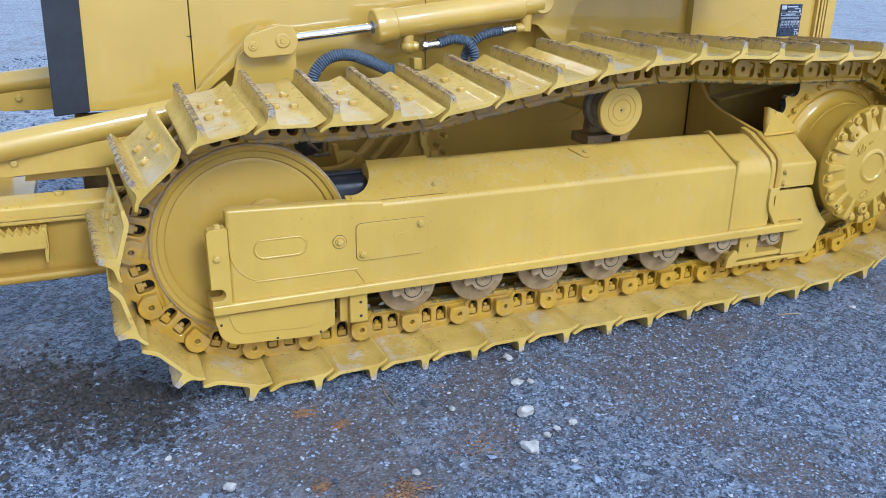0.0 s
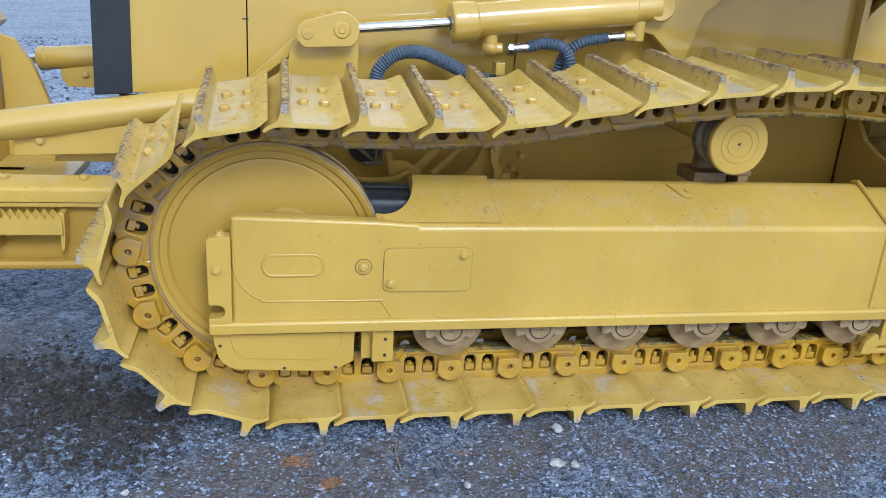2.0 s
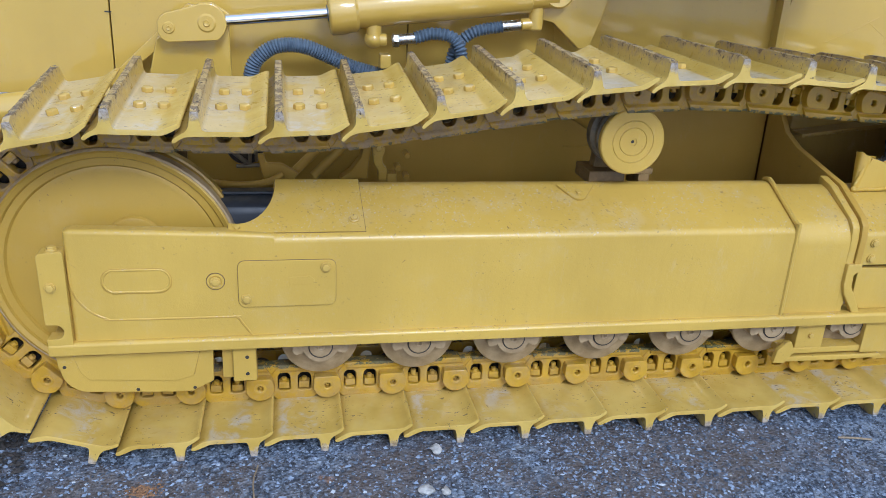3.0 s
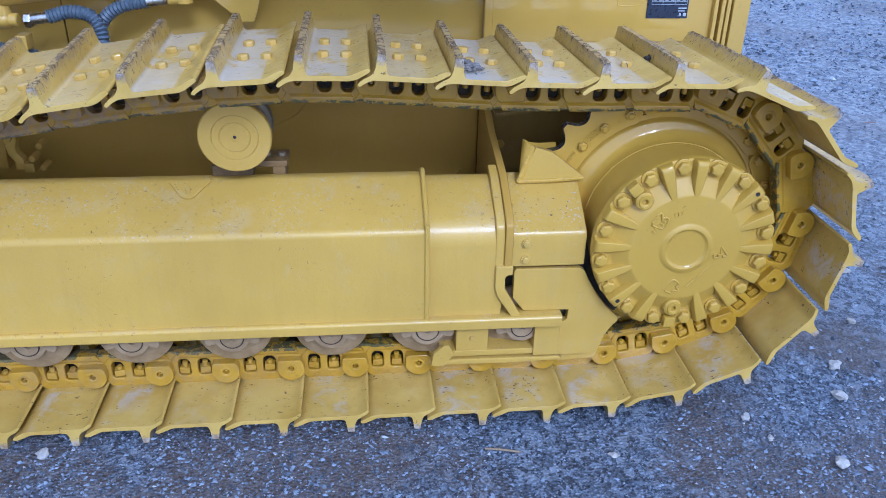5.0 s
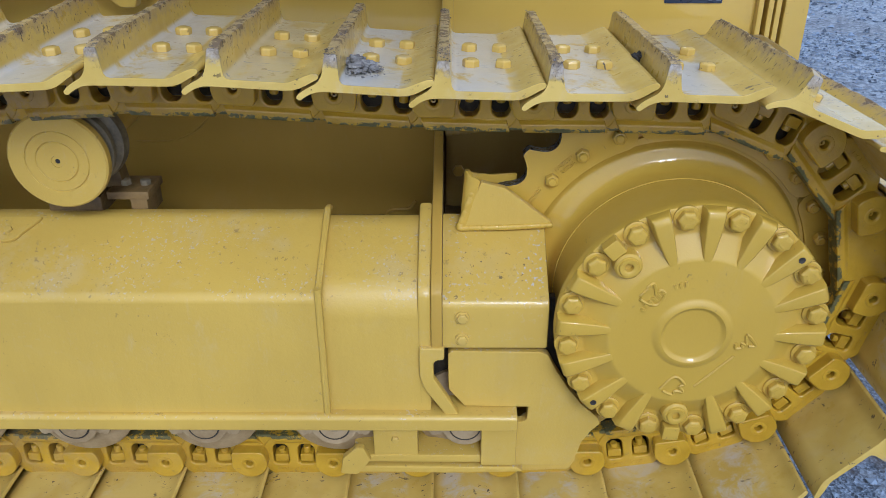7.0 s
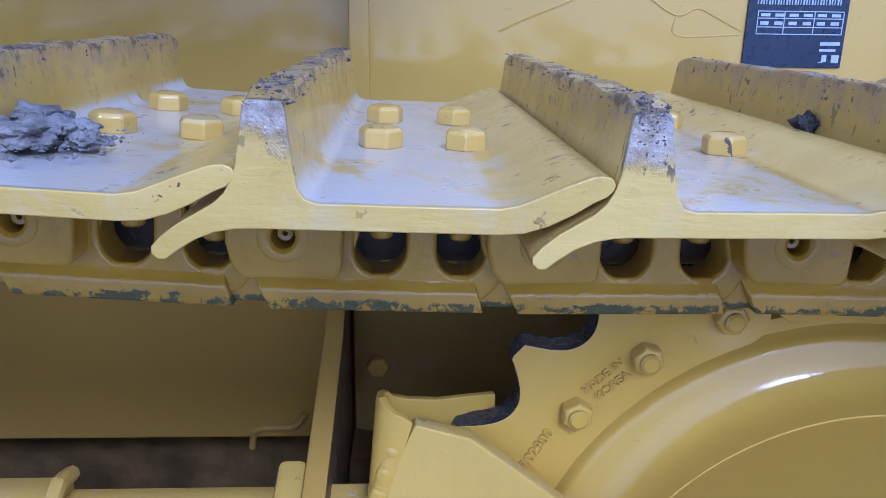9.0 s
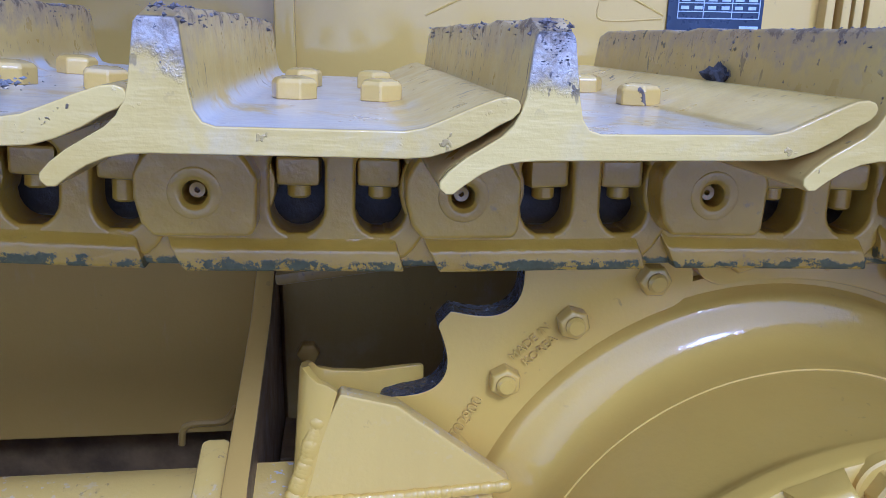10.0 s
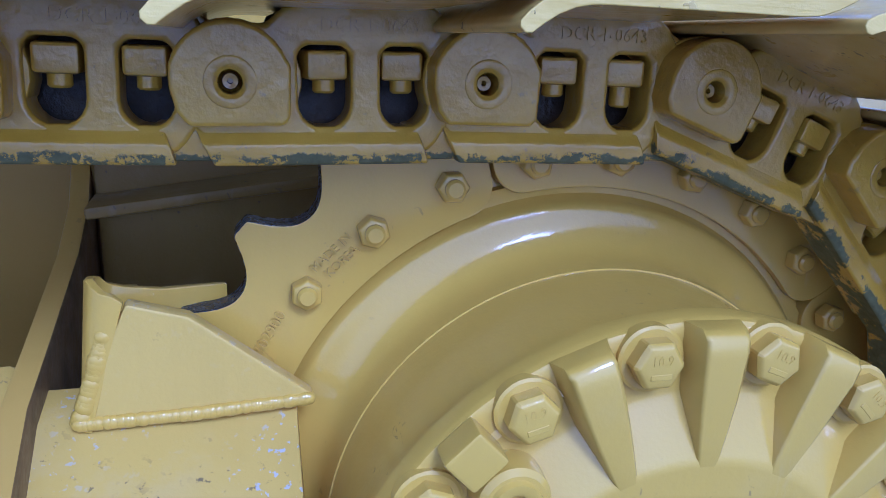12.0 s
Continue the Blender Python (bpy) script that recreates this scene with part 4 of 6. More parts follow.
# ---- track frame ----
def curl_sheet():
    """A bent sheet: it leaves the gusset's front, rolls back in a cone that opens upwards and runs towards the sprocket."""
    steps = [(a, None) for a in range(-80, -271, -19)] + [(None, 0.35), (None, 0.70), (None, 1.0)]
    line = []
    for a, f in steps:
        if f is None:
            c, d = math.cos(radians(a)), math.sin(radians(a))
            line.append(((1.993 + 0.021 * c, 0.230 + 0.021 * d), (1.968 + 0.005 * c, 0.212 + 0.005 * d)))
        else:
            line.append(((1.993 + 0.071 * f, 0.251 + 0.026 * f), (1.968 + 0.096 * f, 0.217 + 0.060 * f)))
    bm, rows, n = bmesh.new(), [], len(line)
    for k in range(n):
        (x, y), (u, v) = line[k]
        p, q = line[max(k - 1, 0)][0], line[min(k + 1, n - 1)][0]
        nx, ny = q[1] - p[1], p[0] - q[0]
        s = 0.0032 / math.hypot(nx, ny)
        top = 0.684 + 0.013 * math.sin(math.pi * min(1.0, k / 9)) - 0.010 * max(0, k - 9) / 3 + 0.0015 * math.sin(k * 2.1)
        rows.append([bm.verts.new((u + nx * s, v + ny * s, 0.588)), bm.verts.new((x + nx * s, y + ny * s, top)), bm.verts.new((x - nx * s, y - ny * s, top)), bm.verts.new((u - nx * s, v - ny * s, 0.588))])
    for a, b in zip(rows, rows[1:]):
        for j in range(4):
            bm.faces.new((a[j], a[(j + 1) % 4], b[(j + 1) % 4], b[j]))
    bm.faces.new(rows[0])
    bm.faces.new(rows[-1])
    bmesh.ops.recalc_face_normals(bm, faces=bm.faces)
    return softened(bm, 0.0015, 2, 50)


def weld_bead(points, r, seed):
    """A rough hand-laid bead: overlapping ripples along a line."""
    rnd = random.Random(seed)
    bits = []
    for a, b in zip(points, points[1:]):
        a, b = Vector(a), Vector(b)
        n = max(2, int((b - a).length / (r * 0.38)))
        for k in range(n):
            p = a.lerp(b, k / n)
            s = r * rnd.uniform(0.9, 1.15)
            bm = bmesh.new()
            bmesh.ops.create_icosphere(bm, subdivisions=2, radius=1.0)
            bits.append(moved(bm, Matrix.Translation(p) @ Matrix.Diagonal((s, s * 0.8, s, 1))))
    return join(*bits)



def build_frame():
    def bend(y, z, r):
        """The rounded shoulder between the upright side and the sloped top."""
        turns = [radians(63.3) * k / 8 for k in range(9)]
        return [(y + r - r * math.cos(a), z - 0.616 * r + r * math.sin(a)) for a in turns]

    sec = [(0.073, 0.262), (0.0703, 0.268)] + bend(0.0703, 0.530, 0.022) + [(0.222, 0.6055), (0.240, 0.610), (0.262, 0.606), (0.266, 0.262)]
    f = part("track_frame", along_x(sec, 0.3998, 1.722, 0.0), M_PAINT, dozer, "yellow boxed track frame with a sloped top")
    part("flange", along_x([(0.36, 0.258), (0.056, 0.258), (0.056, 0.283), (0.062, 0.289), (0.36, 0.289)], -0.104, 2.066, 0.003), M_PAINT, f)
    # weld seam, then the rear piece of the box, a little rounder
    seam = [(0.071, 0.285), (0.071, 0.524), (0.076, 0.537), (0.090, 0.5455), (0.105, 0.5515), (0.222, 0.6105), (0.240, 0.6155), (0.262, 0.610)]
    part("weld_seam", tube([(1.722, y, z) for y, z in seam], 0.0065, 8, steps=6), M_PAINT, f)
    sec2 = [(0.262, 0.275), (0.079, 0.275)] + bend(0.079, 0.527, 0.075) + [(0.215, 0.594), (0.240, 0.600), (0.262, 0.596)]
    part("rear_box", along_x(sec2, 1.718, 1.91, 0.003), M_PAINT, f)
    # end plate: a swept collar of thick plate
    ring = [(0.595, 0.405), (0.072, 0.405), (0.070, 0.50), (0.075, 0.535), (0.092, 0.554), (0.20, 0.614), (0.27, 0.628), (0.34, 0.643), (0.42, 0.660), (0.49, 0.690), (0.535, 0.74), (0.556, 0.80), (0.56, 0.86), (0.595, 0.86)]
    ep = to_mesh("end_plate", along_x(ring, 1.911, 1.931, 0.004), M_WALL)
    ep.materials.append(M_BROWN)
    # faces that look to the rear turn brown: their shade put into colour
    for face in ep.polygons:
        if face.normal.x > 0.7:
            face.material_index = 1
    part("end_plate", ep, M_WALL, f, "swept end plate, rear side coloured brown for its shade")
    part("end_plate_flange", along_x([(0.262, 0.30), (0.078, 0.30), (0.076, 0.494), (0.081, 0.529), (0.098, 0.548), (0.206, 0.608), (0.262, 0.622)], 1.888, 1.912, 0.006), M_PAINT, f)
    part("sweep", plate([(1.890, 0.43), (1.934, 0.43), (1.934, 0.405), (1.921, 0.404), (1.915, 0.397), (1.916, 0.366), (1.962, 0.284), (1.937, 0.284), (1.897, 0.345), (1.890, 0.372)], 0.067, 0.085, 0.004), M_PAINT, f)
    # front cheek with its welded doubler
    slot = round_rect(0.024, 0.168, 0.407, 0.460, 0.025, 8)
    ck = plate([(-0.050, 0.283), (0.3998, 0.283), (0.3998, 0.5390), (0.30, 0.5455), (-0.036, 0.5575), (-0.050, 0.5520)], 0.0703, 0.105, 0.0)
    edges = [e for e in ck.edges if all(v.co.y < 0.08 and (v.co.z > 0.53 or v.co.x < -0.04) for v in e.verts) and abs(e.verts[0].co.y - e.verts[1].co.y) < 0.001 and not all(v.co.x > 0.39 for v in e.verts)]
    bmesh.ops.bevel(ck, geom=edges, offset=0.011, segments=5, profile=0.5, affect="EDGES", clamp_overlap=True)
    part("cheek", ck, M_PAINT, f, "front cheek plate with a rounded upper edge")
    notch = arc(-0.083, 0.318, 0.017, 90, -90, 8)
    part("front_lug", plate([(-0.104, 0.301)] + notch[::-1] + [(-0.104, 0.335), (-0.106, 0.500), (-0.100, 0.508), (-0.054, 0.511), (-0.049, 0.505), (-0.049, 0.283), (-0.104, 0.283)], 0.058, 0.098, 0.003), M_PAINT, f)
    part("lug_bolt", BOLT_M, M_BOLT, f, "", Matrix.Translation((-0.083, 0.058, 0.427)))
    part("top_bolt", to_mesh("top_bolt", moved(hex_bolt(0.018, 0.010, 0.013), pose(0, 0, 0, -90, 0, 0)), M_BOLT), M_BOLT, f, "", Matrix.Translation((-0.075, 0.075, 0.5095)))
    line = [(-0.0455, 0.500), (-0.0455, 0.440)] + arc(0.055, 0.437, 0.100, 180, 262, 10) + [(0.300, 0.3365)] + arc(0.300, 0.315, 0.022, 88, 20, 4) + [(0.345, 0.2855)]
    part("weld_line", tube([(x, 0.0706, z) for x, z in line], 0.0018, 8, steps=3), M_WALL, f, "dull weld line on the cheek")
    part("weld_edge", tube([(x + 0.0018, 0.0704, z + 0.0018) for x, z in line], 0.0016, 8, steps=3), M_PAINT, f)
    part("slot_rim", tube([(x, 0.0708, z) for x, z in slot + slot[:1]], 0.0030, 8, steps=2), M_PAINT, f, "raised rim of a filled slot")
    part("slot_seam", tube([(x, 0.0705, z) for x, z in round_rect(0.0205, 0.1715, 0.4035, 0.4635, 0.0285, 8) + [(0.1715, 0.435)]], 0.0014, 6, steps=2), M_WALL, f)
    # brown backings put the seams' shadow and dirt into colour
    part("cover_seam", plate(round_rect(0.3160, 0.5410, 0.3609, 0.4780, 0.017), 0.0690, 0.0703, 0.0), M_BROWN, f, "dark seam round the cover plate")
    part("plug_seam", lathe([(0.0, 0.0696), (0.0215, 0.0696), (0.0215, 0.072)], 0.267, 0.428, 28), M_BROWN, f)
    part("plug_ring", lathe([(0.0125, 0.0690), (0.0150, 0.0675), (0.0190, 0.0680), (0.0200, 0.0715)], 0.267, 0.428, 28), M_PAINT, f)
    part("plug", BOLT_M, M_BOLT, f, "", Matrix.Translation((0.267, 0.0690, 0.428)))
    c = part("cover_plate", plate(round_rect(0.317, 0.540, 0.362, 0.477, 0.016), 0.0655, 0.0705, 0.0020), M_PAINT, f, "bolted cover plate with rounded corners")
    for x, z in ((0.335, 0.384), (0.517, 0.459)):
        part("bolt", BOLT_M, M_BOLT, f, "", Matrix.Translation((x, 0.0655, z)))
    part("tag", plate([(0.432, 0.417), (0.490, 0.417), (0.490, 0.431), (0.484, 0.434), (0.478, 0.440), (0.470, 0.437), (0.432, 0.436)], 0.0640, 0.066, 0.0008), M_PAINT, f)
    # saddle sheet on the sloped top, cut round the idler
    up = Vector((0, 0.117, 0.059)).normalized()
    foot, out_way = Vector((0, 0.1000, 0.5445)), Vector((0, -up.z, up.y))
    cut = [(0.318 + 0.085 * math.sin(radians(a)), 0.150 - 0.138 * math.cos(radians(a))) for a in range(0, 91, 10)]
    flat = [(0.298, -0.016), (0.610, -0.016), (0.604, 0.160), (0.403, 0.160)] + cut[::-1] + [(0.298, 0.014)]
    bm = plate(flat, -0.004, 0.0, 0.0012)
    basis = Matrix((Vector((1, 0, 0)), -out_way, up)).transposed().to_4x4()
    basis.translation = foot
    # slightly larger brown plate drawn as the sheet's shadow gap
    shade = [(x + (0.0012 if x > 0.5 else -0.0012), z + (0.0010 if z > 0.1 else -0.0012)) for x, z in flat]
    part("sheet_gap", moved(plate(shade, -0.0014, 0.0, 0.0), basis), M_BROWN, f, "dark plate painted as the shaded gap under the cover sheet")
    s = part("saddle_sheet", moved(bm, basis), M_PAINT, f, "thin cover sheet curved round the idler")
    part("bolt", BOLT_M, M_BOLT, f, "", Matrix.Translation(foot + Vector((0.585, 0, 0)) + up * 0.022 + out_way * 0.004) @ basis.to_quaternion().to_matrix().to_4x4())
    part("bolt", BOLT_S, M_BOLT, f, "", Matrix.Translation(foot + Vector((0.318, 0, 0)) - up * 0.002 + out_way * 0.004) @ basis.to_quaternion().to_matrix().to_4x4())
    tab = arc(1.160, 0.104, 0.024, 200, 340, 8) + [(1.208, 0.130), (1.210, 0.136), (1.110, 0.136), (1.112, 0.130)]
    part("lifting_tab", moved(plate(tab, -0.007, 0.0, 0.002), basis), M_PAINT, f)
    part("bolt", BOLT_S, M_BOLT, f, "", Matrix.Translation(foot + Vector((1.160, 0, 0)) + up * 0.104 + out_way * 0.007) @ basis.to_quaternion().to_matrix().to_4x4())
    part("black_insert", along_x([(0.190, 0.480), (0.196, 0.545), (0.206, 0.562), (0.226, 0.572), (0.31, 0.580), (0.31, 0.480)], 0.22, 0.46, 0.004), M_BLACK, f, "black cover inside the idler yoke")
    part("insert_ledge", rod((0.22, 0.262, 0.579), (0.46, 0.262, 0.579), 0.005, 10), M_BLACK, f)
    # guard coloured near-black for the shade between the rollers
    part("inner_guard", box(0.28, 2.06, 0.325, 0.338, 0.10, 0.27, 0.002), M_GRIME_SHADE, f, "inner roller guard, near-black for the shade behind the rollers")
    # lower guards
    g = part("front_guard", plate([(-0.100, 0.258), (-0.096, 0.215)] + arc(-0.030, 0.208, 0.062, 180, 262, 7) + [(0.150, 0.136), (0.200, 0.136), (0.250, 0.162), (0.252, 0.258)], 0.084, 0.098, 0.003), M_PAINT, f, "yellow front roller guard")
    part("guard_panel", plate([(-0.062, 0.246), (-0.048, 0.200), (-0.030, 0.180), (0.165, 0.168), (0.205, 0.180), (0.222, 0.246)], 0.080, 0.088, 0.003), M_PAINT, f)
    for x, z in ((-0.082, 0.215), (0.075, 0.148), (0.205, 0.146)):
        part("guard_hole", lathe([(0, 0.0836), (0.0042, 0.0836), (0.0046, 0.0850)], x, z, 16), M_GRIME_SHADE, f)
    b = part("guard_bracket", join(box(0.296, 0.352, 0.078, 0.12, 0.160, 0.259, 0.004), box(0.27, 0.30, 0.10, 0.14, 0.16, 0.259, 0.003)), M_PAINT, f)
    for z in (0.225, 0.180):
        part("bracket_hole", lathe([(0, 0.0776), (0.0046, 0.0776), (0.0050, 0.0790)], 0.330, z, 18), M_GRIME_SHADE, f)
    # rear guide
    part("guide_block", box(1.800, 1.884, 0.088, 0.14, 0.170, 0.259, 0.004), M_PAINT, f)
    part("guide_bolt", BOLT_S, M_BOLT, f, "", Matrix.Translation((1.842, 0.088, 0.213)))
    part("guide_bar", plate([(1.735, 0.148), (1.775, 0.152), (2.07, 0.150), (2.085, 0.138), (1.95, 0.134), (1.765, 0.136)], 0.082, 0.12, 0.004), M_PAINT, f)
    part("guide_shelf", along_x([(0.086, 0.158), (0.16, 0.158), (0.16, 0.180), (0.086, 0.176)], 1.76, 2.06, 0.003), M_PAINT, f)
    part("guide_foot", plate([(1.736, 0.138), (1.742, 0.175), (1.768, 0.200), (1.782, 0.200), (1.795, 0.170), (1.768, 0.135)], 0.076, 0.092, 0.003), M_PAINT, f)
    rear = [(2.090, 0.240), (2.10, 0.250), (2.11, 0.250), (2.18, 0.250), (2.215, 0.255), (2.24, 0.243), (2.205, 0.215), (2.188, 0.180), (2.186, 0.140), (2.175, 0.118), (2.080, 0.113), (2.066, 0.130)]
    part("rear_guard", plate(rear, 0.112, 0.130, 0.004), M_PAINT, f)
    # backing plate whose dark colour is the shade in the guards' gaps
    part("recess_plate", plate([(1.90, 0.28), (2.23, 0.24), (2.28, 0.30), (2.20, 0.48), (1.90, 0.50)], 0.150, 0.170, 0.004), M_GRIME_SHADE, f, "near-black plate painted as the shaded recess behind the guards")
    part("guard_step", box(2.002, 2.068, 0.080, 0.13, 0.156, 0.259, 0.003), M_PAINT, f)
    # fender before the final drive
    fs = [(0.26, 0.420), (0.083, 0.420), (0.083, 0.500), (0.089, 0.512), (0.100, 0.519), (0.215, 0.592), (0.26, 0.600)]
    fd = part("fender", along_x(fs, 1.927, 2.114, 0.004), M_GUARD, f, "mud-specked yellow guard box before the final drive")
    for z in (0.484, 0.440):
        part("bolt", BOLT_M, M_BOLT, f, "", Matrix.Translation((1.965, 0.083, z)))
    part("lower_fender", plate([(1.946, 0.411), (2.104, 0.409), (2.118, 0.402), (2.134, 0.370), (2.158, 0.330), (2.186, 0.293), (2.216, 0.264), (2.222, 0.250), (2.206, 0.232), (2.190, 0.205), (2.184, 0.178), (2.172, 0.157), (2.156, 0.150), (2.040, 0.150), (2.040, 0.252), (2.078, 0.254), (2.085, 0.260), (2.087, 0.288), (1.970, 0.290), (1.941, 0.328), (1.940, 0.404)], 0.088, 0.108, 0.003), M_PAINT, f)
    gus = [(1.964, 0.594), (2.123, 0.598), (2.126, 0.604), (2.040, 0.672), (1.998, 0.684), (1.979, 0.640)]
    part("gusset", plate(gus, 0.205, 0.221, 0.004), M_PAINT, f, "welded gusset plate with a rough bead")
    part("gusset_return", curl_sheet(), M_CAST, f, "bent sheet curling back from the gusset")
    part("weld_bead", weld_bead([(1.960, 0.205, 0.595), (2.04, 0.204, 0.597), (2.124, 0.206, 0.601)], 0.0052, 1), M_CAST, f)
    part("weld_bead", weld_bead([(1.962, 0.2085, 0.596), (1.974, 0.2095, 0.630), (1.983, 0.2105, 0.662)], 0.0074, 2), M_CAST, f)


build_frame()


# ---- sprocket and final drive ----
def build_drive():
    cx, cz = 2.343, 0.485
    teeth, tip, root = 26, 0.358, 0.327

    def rim(a):
        k = abs(2 * ((a / 360 * teeth + 0.033) % 1.0) - 1)
        return root + (tip - root) * min(1.0, (k / 0.82) ** 2.2)

    prof = [(0.14, 0.30), (0.14, 0.255), (0.27, 0.252), (0.271, 0.262), (0.30, 0.262), (0.30, 0.285), (0.14, 0.30)]
    s = part("sprocket", lathe(prof, cx, cz, 96), M_CAST, dozer, "yellow toothed drive sprocket of bolted segments")
    per = 72.0
    for k in range(5):
        a0 = 104.7 + per * k + 0.2
        outer = [(cx + rim(a) * math.cos(radians(a)), cz + rim(a) * math.sin(radians(a))) for a in np.linspace(a0, a0 + per - 0.5, 140)]
        lift = 0.003 if k == 0 else 0.0
        base = 0.264 if k else 0.258

        def inside(a):
            d = min(a - a0, a0 + per - 0.5 - a) / 5.2
            return base if d > 1 else base + 0.024 * (1 - math.sqrt(max(0.0, 1 - (1 - d) ** 2)))
        inner = [(cx + inside(a) * math.cos(radians(a)), cz + inside(a) * math.sin(radians(a))) for a in [a0 + (per - 0.5) * (0.5 + 0.5 * math.cos(math.pi * q / 44)) for q in range(45)]]
        sb = plate(outer + inner, 0.243 + (0.004 if k % 2 else 0), 0.268, 0.003)
        seg_mesh = to_mesh("sprocket_segment", sb, M_CAST)
        seg_mesh.materials.append(M_GREASE)
        for face in seg_mesh.polygons:
            r = math.hypot(face.center.x - cx, face.center.z - cz)
            if r > 0.322 and abs(face.normal.y) < 0.75:
                face.material_index = 1
        part("sprocket_segment", seg_mesh, M_CAST, s)
    nutm = to_mesh("segment_bolt", join(hex_bolt(0.0225, 0.0125, 0.0), rod((0, 0, 0), (0, -0.0175, 0), 0.0078, 18, 0.002)), M_CAST)
    for k in range(26):
        a = 111.6 + 360 / 26 * (k - 7)
        part("segment_bolt", nutm, M_CAST, s, "", Matrix.Translation((cx + 0.2885 * math.cos(radians(a)), 0.243, cz + 0.2885 * math.sin(radians(a)))) @ pose(0, 0, 0, 0, 17 * k, 0))
    for words, a, r, size in (("MADE IN", 132.4, 0.2955, 0.0092), ("KOREA", 132.2, 0.2845, 0.0092), ("66", 112.0, 0.2885, 0.0110), ("2702900", 148.5, 0.2920, 0.0120)):
        lettering(words, size * 1.08, 0.0022, M_CAST, s, facing(cx + r * math.cos(radians(a)), 0.2425, cz + r * math.sin(radians(a)), a - 90), "raised_letters")
    # drum of the final drive, flaring out to the sprocket
    prof = [(0.200, 0.050), (0.2185, 0.062), (0.2200, 0.066), (0.2200, 0.078), (0.2120, 0.083), (0.2100, 0.090), (0.2110, 0.1890), (0.2110, 0.1900), (0.2122, 0.1902), (0.2124, 0.1908), (0.2127, 0.1985), (0.2135, 0.2080), (0.2155, 0.2170), (0.2195, 0.2245), (0.2255, 0.2300), (0.2325, 0.2338), (0.2395, 0.2362), (0.2450, 0.2378), (0.2490, 0.2392), (0.2515, 0.2412), (0.2535, 0.2445), (0.2560, 0.2500), (0.2610, 0.2560), (0.2660, 0.2590), (0.2760, 0.2600)]
    d = part("final_drive", lathe(prof, cx, cz, 128), M_CAST, dozer, "round yellow final drive housing in the sprocket")
    cprof = [(0.0, 0.0385), (0.045, 0.0385), (0.049, 0.0370), (0.0535, 0.0325), (0.0590, 0.0325), (0.0640, 0.0360), (0.0690, 0.0385), (0.1350, 0.0390), (0.1395, 0.0396), (0.1435, 0.0415), (0.1740, 0.0562), (0.1765, 0.0576), (0.1795, 0.0584), (0.1830, 0.0587), (0.2150, 0.0587), (0.2200, 0.0590), (0.2235, 0.0605), (0.2255, 0.0650), (0.2255, 0.0770), (0.2180, 0.0790)]
    c = part("drive_cover", lathe(cprof, cx, cz, 128), M_CAST, dozer, "ribbed round yellow drive cover with a ring of bolts", Matrix.Translation((0.002, -0.006, -0.001)))
    bolt = to_mesh("cover_bolt", join(hex_bolt(0.0290, 0.0170, 0.0, 0.25), lathe([(0, 0.004), (0.0215, 0.004), (0.0215, -0.0035), (0.0195, -0.0045), (0, -0.0045)], n=30),
                                         letters("10.9", 0.0085, 0.0006, facing(0, -0.0178, 0.0045)), box(-0.007, 0.007, -0.0184, -0.0170, -0.0075, -0.0035, 0.0005, 1)), M_CAST, 24)
    rib = bmesh.new()
    shape = [(0.131, 0.0062, 0.0398), (0.142, 0.0086, 0.0381), (0.160, 0.0112, 0.0376), (0.180, 0.0136, 0.0372), (0.208, 0.0158, 0.0370), (0.2190, 0.0160, 0.0380), (0.2240, 0.0160, 0.0440)]
    rows = []
    for r, half, y in shape:
        rows.append([rib.verts.new((r, 0.060, -half * 1.18)), rib.verts.new((r, y + 0.002, -half * 0.92)), rib.verts.new((r, y, -half * 0.70)), rib.verts.new((r, y, half * 0.70)), rib.verts.new((r, y + 0.002, half * 0.92)), rib.verts.new((r, 0.060, half * 1.18))])
    for a, b in zip(rows, rows[1:]):
        for k in range(5):
            rib.faces.new((a[k], a[k + 1], b[k + 1], b[k]))
    rib.faces.new(rows[0])
    rib.faces.new(rows[-1][::-1])
    ribm = to_mesh("rib", rib, M_CAST, 60)
    stub_rib = to_mesh("rib", box(0.196, 0.2245, 0.0372, 0.060, -0.0145, 0.0145, 0.003), M_CAST)
    plug_at = (136.5, 264.0)
    first = 98.7
    for k in range(16):
        a = first - 22.5 * k
        part("cover_bolt", bolt, M_CAST, c, "", Matrix.Translation((cx + 0.2055 * math.cos(radians(a)), 0.059, cz + 0.2055 * math.sin(radians(a)))) @ pose(0, 0, 0, 0, 23 * k, 0))
        b = (a - 11.25) % 360
        short = min(abs(b - p) for p in (132.45, 267.45)) < 2
        if not short:
            part("rib", ribm, M_CAST, c, "", Matrix.Translation((cx, 0, cz)) @ pose(0, 0, 0, 0, -b, 0))
        else:
            part("rib", stub_rib, M_CAST, c, "", Matrix.Translation((cx, 0, cz)) @ pose(0, 0, 0, 0, -b, 0))
    plug = to_mesh("filler_plug", lathe([(0, 0.043), (0.0060, 0.043), (0.0072, 0.0350), (0.0100, 0.0330), (0.0150, 0.0330), (0.0165, 0.0365), (0.0190, 0.0365), (0.0225, 0.0400), (0.0240, 0.0590)], n=32), M_CAST)
    for a, r in ((133.0, 0.1725), (267.8, 0.1680)):
        part("filler_plug", plug, M_CAST, c, "", Matrix.Translation((cx + r * math.cos(radians(a)), 0, cz + r * math.sin(radians(a)))))
    hole = to_mesh("tapped_hole", lathe([(0, 0.0364), (0.0045, 0.0364), (0.0055, 0.0358)], n=18), M_GRIME_SHADE)
